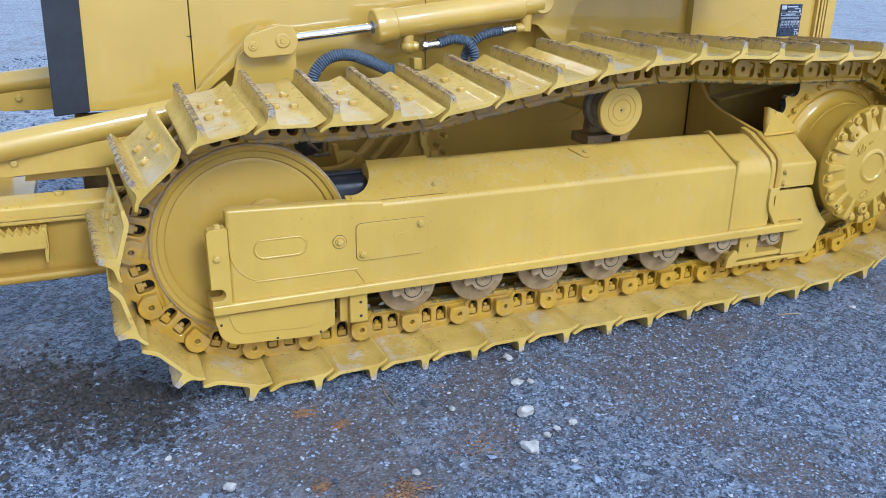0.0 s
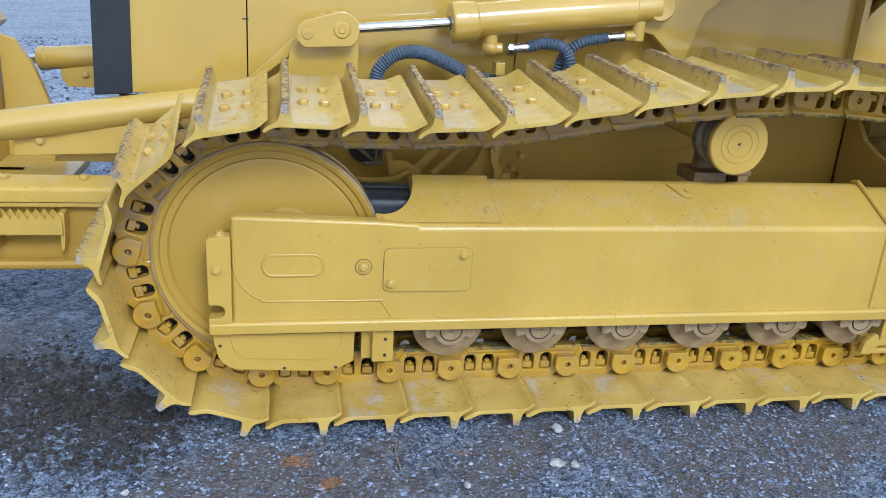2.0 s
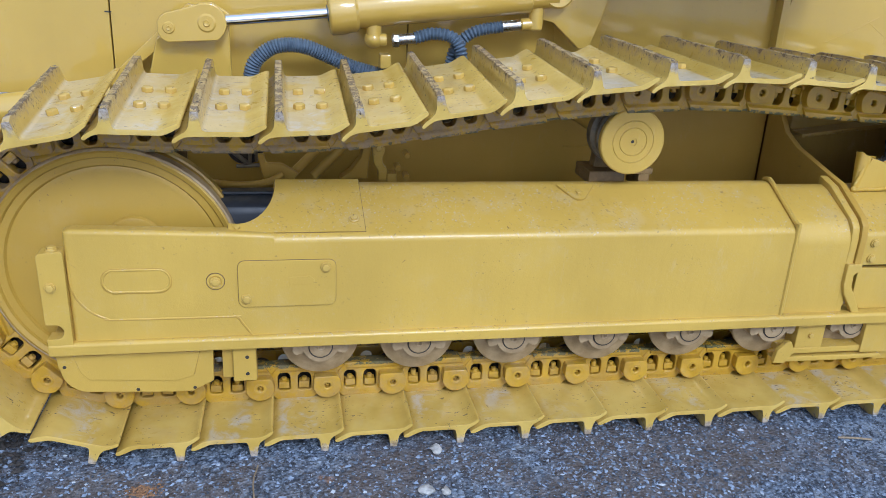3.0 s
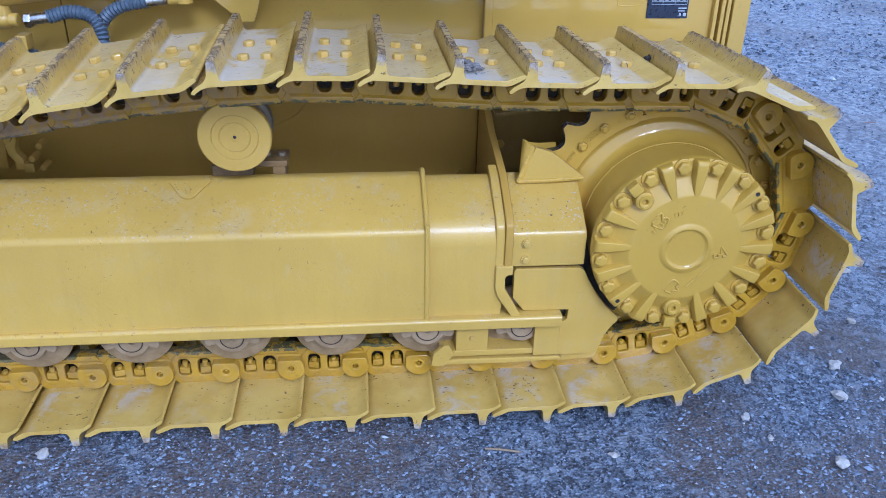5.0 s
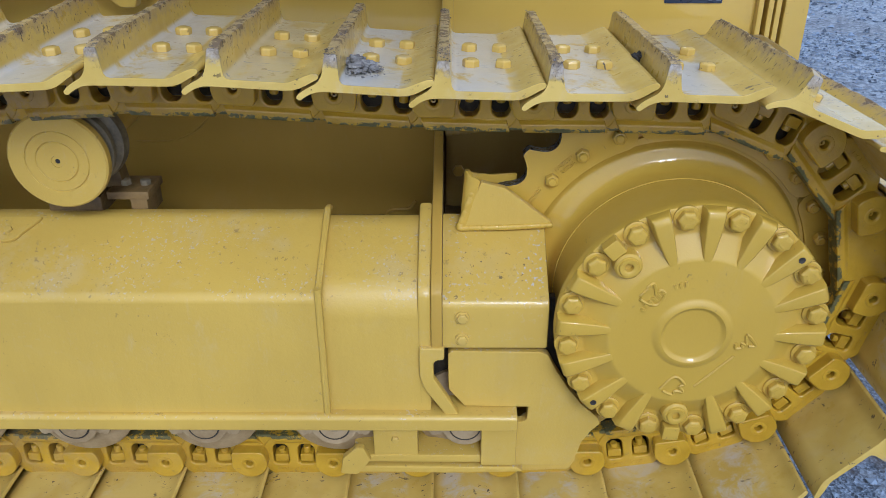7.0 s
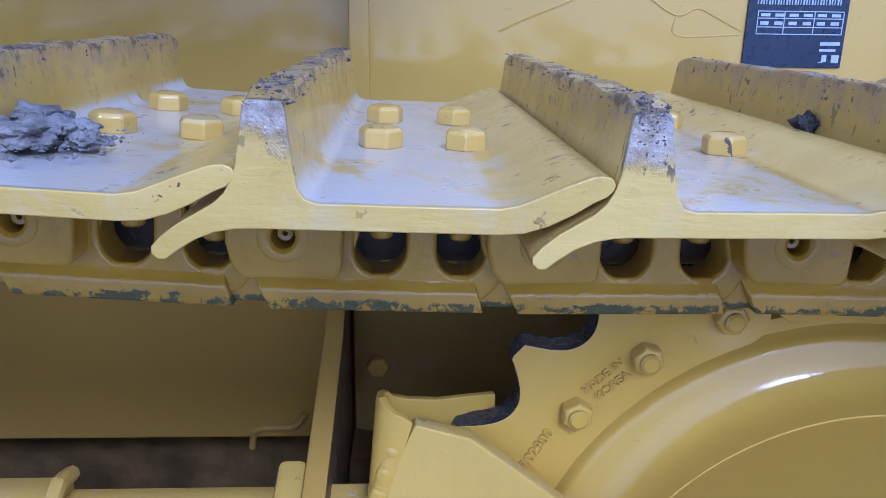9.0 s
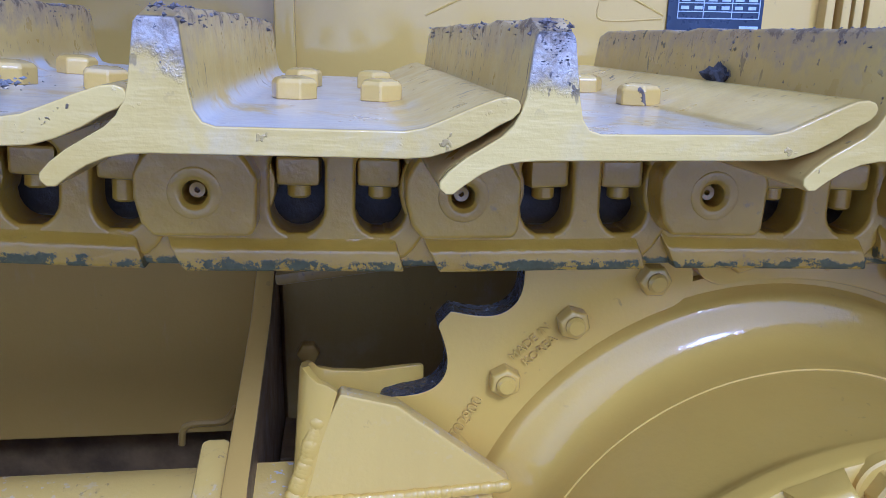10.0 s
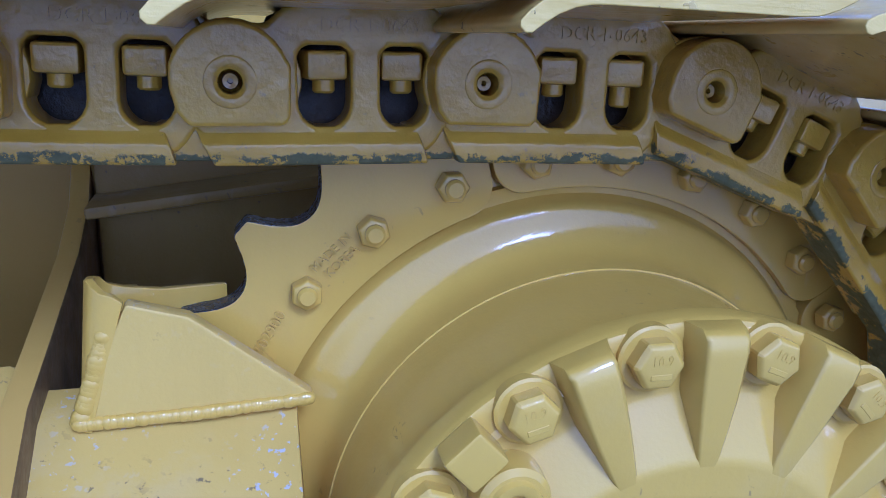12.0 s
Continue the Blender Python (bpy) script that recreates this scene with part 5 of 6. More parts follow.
    for a in (42.45, 222.45):
        part("tapped_hole", hole, M_GRIME_SHADE, c, "", Matrix.Translation((cx + 0.207 * math.cos(radians(a)), 0, cz + 0.207 * math.sin(radians(a)))))
    # raised casting marks: two arrows, a dash line and bars for the part number
    off = (0.0, 0.0)

    def ridge(pts, name="raised_mark"):
        part(name, tube([(cx + off[0] + x, 0.0382, cz + off[1] + z) for x, z in pts], 0.0030, 6, steps=4), M_CAST, c)
    off = (-0.012, 0.006)
    ridge([(-0.066, 0.084), (-0.082, 0.062), (-0.054, 0.050), (-0.042, 0.070), (-0.050, 0.078), (-0.056, 0.070), (-0.062, 0.090), (-0.072, 0.082)])
    off = (0.004, -0.024)
    ridge([(-0.044, -0.088), (-0.022, -0.062), (-0.004, -0.078), (-0.012, -0.082), (-0.004, -0.094), (-0.018, -0.092), (-0.022, -0.100), (-0.040, -0.092)])
    off = (0.006, -0.008)
    ridge([(0.012, -0.098), (0.070, -0.036)])
    ridge([(0.068, -0.010), (0.070, -0.020), (0.080, -0.018), (0.078, -0.010), (0.086, -0.012), (0.084, 0.008), (0.102, -0.014), (0.090, -0.016)])
    for k in range(9):
        a = radians(103 + 5.2 * k + (0 if k < 3 else 7))
        r = 0.098
        part("raised_mark", moved(box(-0.0024, 0.0024, 0.0362, 0.0395, -0.0050, 0.0050, 0.0006), Matrix.Translation((cx + r * math.cos(a), 0, cz + r * math.sin(a))) @ pose(0, 0, 0, 0, -math.degrees(a) + 90, 0)), M_CAST, c)


build_drive()


# ---- inner side of the machine behind the track ----
def build_body():
    w = part("main_frame", plate([(0.16, 0.443), (1.911, 0.438), (1.911, 0.83), (1.10, 0.82), (0.62, 0.76), (0.16, 0.72)], 0.60, 0.64, 0.004), M_WALL, dozer, "dull yellow main frame wall behind the track")
    part("rear_case", box(1.93, 2.62, 0.50, 0.66, 0.25, 0.84, 0.02), M_DARK_YELLOW, w, "dark yellow-brown rear case behind the sprocket")
    part("case_shelf", moved(box(0.0, 0.42, 0.440, 0.510, -0.006, 0.006, 0.003), Matrix.Translation((1.934, 0, 0.690)) @ pose(0, 0, 0, 0, -7, 0)), M_DARK_YELLOW, w)
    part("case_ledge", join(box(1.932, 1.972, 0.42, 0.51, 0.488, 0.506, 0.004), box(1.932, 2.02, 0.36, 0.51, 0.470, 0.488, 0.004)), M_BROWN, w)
    part("wall_bolt", to_mesh("wall_bolt", hex_bolt(0.022, 0.012, 0.0), M_WALL), M_WALL, w, "", Matrix.Translation((1.961, 0.500, 0.589)))
    part("weld_line", tube([(1.25, 0.599, 0.617), (1.323, 0.599, 0.617), (1.382, 0.599, 0.640), (1.424, 0.599, 0.680)], 0.0025, 6, steps=8), M_WALL, w)
    part("wall_pipe", tube([(1.797, 0.598, 0.425), (1.801, 0.598, 0.446), (1.815, 0.598, 0.453), (1.850, 0.598, 0.455), (1.866, 0.598, 0.474)], 0.0045, 8, steps=6), M_WALL, w)
    # what shows between the idler and the upper track: a casting, a clip, two struts, a bracket and an opening with pipes
    col = [(0.570, 0.556), (0.603, 0.580), (0.630, 0.618), (0.642, 0.665), (0.645, 0.76), (0.668, 0.76), (0.664, 0.660), (0.652, 0.600), (0.650, 0.556)]
    part("cast_hanger", plate(col, 0.455, 0.50, 0.006), M_WALL, w, "dull yellow cast hanger")
    clip = [(0.656, 0.70), (0.694, 0.70), (0.693, 0.640), (0.686, 0.622), (0.688, 0.606), (0.701, 0.590), (0.701, 0.560), (0.676, 0.560), (0.676, 0.586), (0.664, 0.606), (0.660, 0.640)]
    part("hanger_clip", plate(clip, 0.432, 0.462, 0.004), M_PAINT, w, "stepped yellow clip beside the hanger")
    part("clip_foot", box(0.699, 0.726, 0.425, 0.470, 0.556, 0.581, 0.003), M_PAINT, w)
    part("clip_bolt", to_mesh("clip_bolt", hex_bolt(0.016, 0.008), M_BOLT), M_BOLT, w, "", Matrix.Translation((0.676, 0.432, 0.650)))
    for x0 in (0.440, 0.503):
        part("strut", rod((x0, 0.47, 0.562), (x0 + 0.165, 0.50, 0.722), 0.0125, 16), M_WALL, w, "dull yellow strut")
    for sx, sz in ((0.752, 0.632), (0.728, 0.597), (0.752, 0.572)):
        part("hanger_stud", rod((sx, 0.46, sz), (sx, 0.415, sz), 0.0085, 18, 0.002), M_WALL, w)
    arm = [(0.356, 0.632), (0.374, 0.632), (0.378, 0.608), (0.420, 0.606), (0.462, 0.580), (0.446, 0.556), (0.372, 0.552)]
    part("arm_bracket", plate(arm, 0.430, 0.452, 0.005), M_WALL, w, "dull yellow bracket plate")
    # flat disc on the wall, its colour stands for the opening's shade
    part("opening", lathe([(0, 0.5955), (0.050, 0.5955), (0.052, 0.599)], 0.318, 0.612, 28), M_GRIME_SHADE, w, "near-black disc painted as a shaded opening in the frame")
    for p, q, r in (((0.285, 0.635), (0.335, 0.590), 0.006), ((0.338, 0.65), (0.334, 0.585), 0.005), ((0.30, 0.590), (0.36, 0.590), 0.006), ((0.352, 0.66), (0.352, 0.60), 0.004)):
        part("pipe", rod((p[0], 0.47, p[1]), (q[0], 0.48, q[1]), r, 12, 0.001), M_TREAD, w, "dull grey steel pipe")
    part("yoke_rim", tube([(0.24, 0.40, 0.566), (0.31, 0.395, 0.560), (0.38, 0.40, 0.566), (0.42, 0.42, 0.580)], 0.009, 10, steps=6), M_WALL, w)
    # added wall stops light leaking through, dark like the shaded void
    part("belly", plate([(-0.40, 0.25), (2.0, 0.25), (2.0, 0.72), (0.52, 0.72), (-0.40, 0.72)], 0.74, 0.76, 0.004), M_BROWN, w, "dark brown wall added to close off light behind the frame")

    # hood: a front panel, a wide side panel, thin gaps between them
    hood = part("hood_front", plate([(-0.356, 0.735), (-0.0285, 0.735), (-0.0285, 1.45), (-0.335, 1.45)], 0.69, 0.72, 0.003), M_BODY, dozer, "smooth yellow engine hood panel")
    part("side_panel", plate([(-0.0255, 0.735), (0.780, 0.735), (0.780, 1.45), (-0.0255, 1.45)], 0.69, 0.72, 0.003), M_BODY, hood)
    part("side_panel", plate([(0.783, 0.735), (1.36, 0.735), (1.36, 1.45), (0.783, 1.45)], 0.69, 0.72, 0.003), M_BODY, hood)
    part("seam_backing", box(-0.20, 1.30, 0.722, 0.728, 0.74, 1.44, 0.001), M_GRIME_SHADE, hood)
    part("latch_slot", box(-0.040, -0.022, 0.6885, 0.6925, 0.955, 0.959, 0.0005), M_GRIME_SHADE, hood)
    part("grille_edge", plate([(-0.456, 0.725), (-0.352, 0.733), (-0.332, 1.45), (-0.436, 1.45)], 0.684, 1.34, 0.004), M_BLACK, hood, "black radiator grille surround")
    part("hood_top", box(-0.43, 1.36, 0.70, 1.34, 1.45, 1.47, 0.006), M_BODY, hood)
    part("far_side", box(-0.36, 1.36, 1.30, 1.33, 0.735, 1.45, 0.003), M_BODY, hood)

    # rear body: recessed panel, then a proud panel with the plate, corner posts
    r = part("rear_panel", plate([(1.22, 0.78), (1.935, 0.78), (1.935, 1.32), (1.22, 1.32)], 0.688, 0.71, 0.003), M_BODY, dozer, "shiny yellow rear body panel")
    part("panel_post", box(1.926, 1.950, 0.650, 0.72, 0.78, 1.32, 0.003), M_BODY, r)
    corner = [(1.945, 0.78), (2.60, 0.78), (2.60, 1.32), (2.12, 1.32), (2.06, 1.26)] + [(2.01, 1.12), (1.962, 1.07), (1.945, 1.02)]
    part("proud_panel", plate(corner, 0.658, 0.70, 0.003), M_BODY, r)
    for x in (2.585, 2.606, 2.622):
        part("post_rib", box(x, x + 0.012, 0.640, 0.70, 0.55, 1.32, 0.003), M_BODY, r)
    part("corner_post", box(2.640, 2.692, 0.640, 0.80, 0.50, 1.32, 0.006), M_BODY, r)
    part("rear_wall", box(2.60, 2.64, 0.70, 1.34, 0.50, 1.32, 0.004), M_BODY, r)
    # slab out of view, added to keep sky light off the wall
    part("added_overhang", box(1.30, 2.06, 0.20, 0.74, 1.250, 1.300, 0.006), M_BLACK, r, "unseen black overhang added to shade the wall below")
    part("rear_fill", box(1.36, 2.60, 1.28, 1.32, 0.50, 1.32, 0.004), M_BODY, r)
    part("panel_top", box(1.36, 2.69, 0.66, 1.32, 1.32, 1.34, 0.006), M_BODY, r)
    for z in (0.82, 0.99):
        part("post_bolt", BOLT_M, M_BOLT, r, "", Matrix.Translation((2.694, 0.70, z)) @ pose(0, 0, 0, 0, 0, 90))
    # raised outlines left in the paint
    for line in (((2.10, 0.939), (2.137, 0.956), (2.199, 0.982), (2.27, 1.02)), ((2.388, 0.943), (2.355, 0.959), (2.333, 0.968), (2.309, 0.960), (2.272, 0.981), (2.23, 1.01)), ((2.308, 0.960), (2.312, 0.937), (2.386, 0.939))):
        part("paint_ridge", tube([(x, 0.6585, z) for x, z in line], 0.0014, 6, steps=5), M_BODY, r)
    # data plate with bars for its print
    d = part("data_plate", box(2.392, 2.513, 0.6545, 0.6575, 0.902, 1.035, 0.001), M_DECAL, r, "dark blue data plate with white print")
    def bar(x0, x1, z0, z1):
        part("print", box(x0, x1, 0.6537, 0.6546, z0, z1, 0.0002), M_PRINT, d)
    for k in range(8):
        bar(2.470 + 0.0042 * k, 2.4730 + 0.0042 * k, 1.014, 1.019)
    bar(2.398, 2.425, 1.014, 1.030), bar(2.435, 2.450, 1.003, 1.006), bar(2.458, 2.488, 1.003, 1.006), bar(2.430, 2.488, 1.022, 1.027), bar(2.496, 2.506, 1.003, 1.012)
    bar(2.398, 2.508, 0.9885, 0.9905), bar(2.398, 2.508, 0.9985, 1.0000), bar(2.398, 2.400, 0.9885, 1.0000), bar(2.506, 2.508, 0.9885, 1.0000), bar(2.425, 2.480, 0.9925, 0.9962)
    for k in range(30):
        bar(2.402 + 0.0034 * k, 2.402 + 0.0034 * k + (0.0012, 0.0021, 0.0016)[k % 3], 0.974, 0.982)
    for z in (0.966, 0.958, 0.948, 0.940):
        bar(2.404, 2.508, z, z + 0.0011)
    for x in (2.404, 2.436, 2.472, 2.507):
        bar(x, x + 0.0011, 0.940, 0.967)
    for k in range(6):
        bar(2.408 + 0.017 * k, 2.419 + 0.017 * k, 0.9605, 0.9640), bar(2.408 + 0.017 * k, 2.418 + 0.017 * k, 0.9510, 0.9550)
    bar(2.484, 2.508, 0.928, 0.932), bar(2.484, 2.504, 0.921, 0.924), bar(2.488, 2.494, 0.909, 0.917), bar(2.500, 2.509, 0.908, 0.917), bar(2.484, 2.490, 0.908, 0.909)


def build_lift():
    """The blade lift: cylinder, rod, lever and their brackets beside the hood."""
    y = 0.585
    a, b, c, e = Vector((0.235, y, 0.950)), Vector((0.548, y, 0.982)), Vector((0.62, y, 0.993)), Vector((1.105, y, 1.050))
    cyl = part("lift_cylinder", rod(c, e, 0.050, 44, 0.004), M_BODY, dozer, "yellow hydraulic lift cylinder along the hood")
    part("piston_rod", rod(a, b + (c - b) * 0.2, 0.0145, 28), M_CHROME, cyl, "bright chrome piston rod")
    way = (c - b).normalized()
    gland = [(0, 0), (0.022, 0), (0.052, 0.001), (0.057, 0.005), (0.0595, 0.009), (0.0595, 0.046), (0.0570, 0.050), (0.0570, 0.072), (0.050, 0.080), (0.0, 0.080)]
    part("gland", turned(gland, aim(b, e), 44), M_BODY, cyl)
    part("gland_seal", turned([(0.0148, -0.002), (0.021, -0.002), (0.022, 0.004), (0.0148, 0.004)], aim(b, e), 30), M_RUBBER, cyl)
    part("base_eye", join(lathe([(0, y - 0.034), (0.012, y - 0.036), (0.014, y - 0.032), (0.040, y - 0.034), (0.046, y - 0.028), (0.046, y + 0.04), (0, y + 0.04)], 1.180, 1.062, 36), rod(e - (e - c).normalized() * 0.01, (1.18, y, 1.06), 0.042, 30)), M_BODY, cyl)
    brk = [(1.110, 1.015), (1.140, 0.985), (1.185, 0.975), (1.268, 0.905), (1.300, 0.905), (1.345, 1.045), (1.40, 1.09), (1.42, 1.25), (1.20, 1.25)]
    part("base_bracket", plate(brk, y + 0.012, y + 0.045, 0.004), M_BODY, cyl, "welded yellow bracket")
    lev = [(0.112, 0.935)] + arc(0.150, 0.936, 0.040, 175, 95, 6)[1:] + arc(0.236, 0.950, 0.050, 100, -60, 12) + arc(0.150, 0.936, 0.040, 250, 195, 4)
    lv = part("lever", plate(lev, y - 0.040, y - 0.020, 0.004), M_BODY, dozer, "yellow lift lever with two pins")
    part("lever_back", plate([(0.10, 0.90), (0.165, 0.962), (0.215, 0.996), (0.246, 0.999), (0.288, 0.972), (0.292, 0.74), (0.06, 0.74)], y + 0.012, y + 0.032, 0.004), M_BODY, lv)
    for x, z, r in ((0.236, 0.950, 0.024), (0.141, 0.936, 0.016)):
        part("pin", lathe([(0, y - 0.046), (r * 0.3, y - 0.048), (r * 0.4, y - 0.044), (r * 0.8, y - 0.044), (r, y - 0.040), (r, y - 0.02)], x, z, 24), M_BODY, lv)
    bar = plate([(-0.050, 0.775), (-0.030, 0.765), (0.16, 0.920), (0.20, 0.985), (0.180, 0.990)], y + 0.036, y + 0.075, 0.003)
    part("stay", bar, M_BODY, lv)
    # hoses and fittings under the cylinder
    el = part("elbow", join(rod((0.672, y - 0.005, 0.965), (0.672, y - 0.005, 0.925), 0.021, 24, 0.003), turned([(0, -0.024), (0.014, -0.020), (0.024, -0.008), (0.0255, 0.0), (0.024, 0.008), (0.014, 0.020), (0, 0.024)], Matrix.Translation((0.672, y - 0.005, 0.918)), 24), rod((0.672, y - 0.005, 0.918), (0.708, y - 0.008, 0.917), 0.017, 22, 0.003)), M_BODY, cyl)
    n = part("hose_nut", moved(hex_bolt(0.034, 0.018), aim((0.724, y - 0.008, 0.916), (0.60, y - 0.008, 0.916))), M_STEEL, cyl, "plated steel hose coupling")
    part("hose_ferrule", rod((0.722, y - 0.008, 0.916), (0.790, y - 0.010, 0.925), 0.0145, 22, 0.002), M_STEEL, cyl)
    part("hose", tube([(0.785, y - 0.010, 0.925), (0.84, y - 0.012, 0.938), (0.895, y - 0.02, 0.925), (0.915, y - 0.03, 0.870), (0.88, y - 0.03, 0.80), (0.80, y - 0.02, 0.76)], 0.0185, 16, 0.0045, 0.0100), M_RUBBER, cyl, "black ribbed hydraulic hose")
    part("hose", tube([(0.89, y + 0.02, 0.83), (0.905, y + 0.01, 0.90), (0.955, y, 0.945), (1.035, y, 0.962)], 0.0175, 16, 0.0045, 0.0100), M_RUBBER, cyl, "black ribbed hydraulic hose")
    part("hose_ferrule", rod((1.03, y, 0.961), (1.085, y, 0.968), 0.0150, 20, 0.002), M_STEEL, cyl)
    part("elbow", join(rod((1.085, y, 0.968), (1.125, y, 0.972), 0.017, 20, 0.003), rod((1.128, y, 0.955), (1.128, y, 1.02), 0.021, 22, 0.004)), M_BODY, cyl)
    part("hose", tube([(0.335, y + 0.015, 0.780), (0.352, y + 0.012, 0.845), (0.405, y + 0.010, 0.888), (0.475, y + 0.012, 0.893), (0.545, y + 0.025, 0.868), (0.62, y + 0.03, 0.835), (0.72, y + 0.03, 0.81)], 0.0215, 16, 0.004, 0.008), M_RUBBER, cyl, "black ribbed hydraulic hose")
    part("clip", box(0.690, 0.720, y - 0.02, y + 0.03, 0.84, 0.878, 0.004), M_BODY, cyl)


def build_front():
    """Push arm, angling cylinder and the blade's carrier in front of the track."""
    bar = [(0.485, 0.462), (0.485, 0.494), (0.489, 0.502), (0.498, 0.507), (0.548, 0.523), (0.560, 0.523), (0.560, 0.462)]
    arm = part("push_arm", along_x(bar, -0.722, -0.10, 0.004), M_PAINT, dozer, "heavy yellow blade push arm with a scuffed top")
    part("arm_head", along_x([(y + 0.035, z - 0.002) for y, z in bar], -1.15, -0.724, 0.006), M_PAINT, arm)
    part("arm_rail", along_x([(0.492, 0.447), (0.62, 0.447), (0.62, 0.461), (0.492, 0.461)], -1.0, -0.10, 0.004), M_PAINT, arm)
    # skirt, flange and nose take the duller yellow as painted shade
    part("arm_skirt", along_x([(0.518, 0.449), (0.520, 0.31), (0.528, 0.285), (0.62, 0.275), (0.62, 0.449)], -0.768, -0.05, 0.002), M_WALL, arm)
    part("arm_flange", along_x([(0.492, 0.272), (0.496, 0.264), (0.506, 0.260), (0.62, 0.256), (0.62, 0.290), (0.506, 0.290), (0.496, 0.287), (0.492, 0.280)], -0.764, -0.05, 0.002), M_WALL, arm)
    nose = lathe([(0, 0.520), (0.078, 0.520), (0.082, 0.506), (0.086, 0.496), (0.094, 0.492), (0.104, 0.492), (0.111, 0.496), (0.114, 0.506), (0.114, 0.62), (0, 0.62)], -0.76, 0.370, 64)
    bmesh.ops.delete(nose, geom=[q for q in nose.faces if q.calc_center_median().x > -0.7605 or q.calc_center_median().z > 0.445], context="FACES")
    part("arm_nose", nose, M_WALL, arm, "rounded front end of the arm")
    tb = to_mesh("top_bolt", moved(hex_bolt(0.024, 0.012), pose(0, 0, 0, -90, 0, 0)), M_BOLT)
    for x in (-0.468, -0.672):
        part("top_bolt", tb, M_BOLT, arm, "", Matrix.Translation((x, 0.535, 0.5175)))
    teeth = [(-0.690, 0.382)] + [(-0.690 + 0.0216 * k / 2, 0.441 if k % 2 else 0.424) for k in range(17)] + [(-0.517, 0.382)]
    st = part("serrated_step", plate(teeth, 0.455, 0.462, 0.001), M_PAINT, arm, "serrated steel step bracket")
    part("step_tread", box(-0.690, -0.517, 0.456, 0.52, 0.378, 0.385, 0.002), M_PAINT, arm)
    part("step_tread", plate([(-0.690 + 0.0216 * k / 2, 0.441 if k % 2 else 0.424) for k in range(17)] + [(-0.517, 0.415), (-0.690, 0.415)], 0.500, 0.507, 0.001), M_PAINT, arm)
    for x in (-0.690, -0.522):
        part("step_leg", plate([(x - 0.004, 0.44), (x + 0.010, 0.44), (x + 0.010, 0.390), (x + 0.004, 0.332), (x - 0.004, 0.332)], 0.462, 0.53, 0.002), M_PAINT, arm)
    # angling cylinder lying on the arm
    p, q = Vector((-0.742, 0.53, 0.652)), Vector((-0.02, 0.60, 0.748))
    cyl = part("angle_cylinder", turned([(0, 0), (0.026, 0), (0.038, 0.004), (0.043, 0.010), (0.0445, 0.012), (0.0445, 0.030), (0.0415, 0.034), (0.0415, (q - p).length), (0, (q - p).length)], aim(p, q), 44), M_BODY, dozer, "yellow hydraulic angling cylinder on the push arm")
    part("piston_rod", rod(p + (p - q).normalized() * 0.40, p + (q - p) * 0.02, 0.0155, 24), M_CHROME, cyl, "bright chrome piston rod")
    part("rail_plate", plate([(-0.645, 0.578), (-0.642, 0.636), (-0.15, 0.690), (-0.15, 0.620), (-0.330, 0.590)], 0.545, 0.575, 0.003), M_PAINT, cyl)
    part("plate_bolt", to_mesh("plate_bolt", hex_bolt(0.020, 0.010, 0.014), M_BOLT), M_BOLT, cyl, "", Matrix.Translation((-0.575, 0.545, 0.622)))
    part("cross_web", plate([(-0.56, 0.55), (-0.545, 0.60), (-0.30, 0.60), (-0.22, 0.55)], 0.60, 0.63, 0.003), M_PAINT, cyl)
    # far cylinder beyond the hood
    p2, q2 = Vector((-0.735, 1.21, 0.752)), Vector((-0.02, 1.12, 0.83))
    far = part("angle_cylinder", turned([(0, 0), (0.03, 0), (0.040, 0.006), (0.0415, 0.03), (0.0385, 0.034), (0.0385, (q2 - p2).length), (0, (q2 - p2).length)], aim(p2, q2), 36), M_BODY, dozer, "yellow hydraulic angling cylinder on the far push arm")
    part("piston_rod", rod(p2 + (p2 - q2).normalized() * 0.34, p2 + (q2 - p2) * 0.02, 0.0155, 20), M_CHROME, far, "bright chrome piston rod")
    part("rail_plate", plate([(-0.655, 0.690), (-0.660, 0.726), (-0.20, 0.790), (-0.20, 0.665), (-0.640, 0.668)], 1.165, 1.195, 0.003), M_PAINT, far)
    part("plate_bolt", to_mesh("plate_bolt", hex_bolt(0.020, 0.010, 0.014), M_BOLT), M_BOLT, far, "", Matrix.Translation((-0.580, 1.165, 0.712)))
    # the blade's carrier tower
    t = part("blade_tower", plate([(-1.20, 0.30), (-0.80, 0.30), (-0.795, 0.48), (-0.800, 0.80), (-0.815, 0.855), (-1.20, 0.93)], 0.90, 1.08, 0.008), M_PAINT, dozer, "yellow blade carrier tower with a cast cap")
    part("tower_edge", plate([(-0.825, 0.30), (-0.800, 0.30), (-0.800, 0.80), (-0.813, 0.858), (-0.838, 0.86)], 0.885, 0.905, 0.004), M_PAINT, t)
    part("tower_wing", plate([(-0.800, 0.30), (-0.60, 0.30), (-0.645, 0.60), (-0.700, 0.76), (-0.745, 0.838), (-0.790, 0.852)], 1.00, 1.03, 0.004), M_PAINT, t)
    part("tower_cap", plate([(-1.20, 0.905), (-0.90, 0.90), (-0.815, 0.858), (-0.785, 0.885), (-0.80, 0.915), (-1.20, 0.96)], 0.88, 1.10, 0.006), M_PAINT, t)
    part("tower_knob", lathe([(0, 0.93), (0.05, 0.935), (0.06, 0.95), (0.06, 1.02), (0.05, 1.04), (0, 1.045)], -0.93, 1.0, 30), M_PAINT, t)
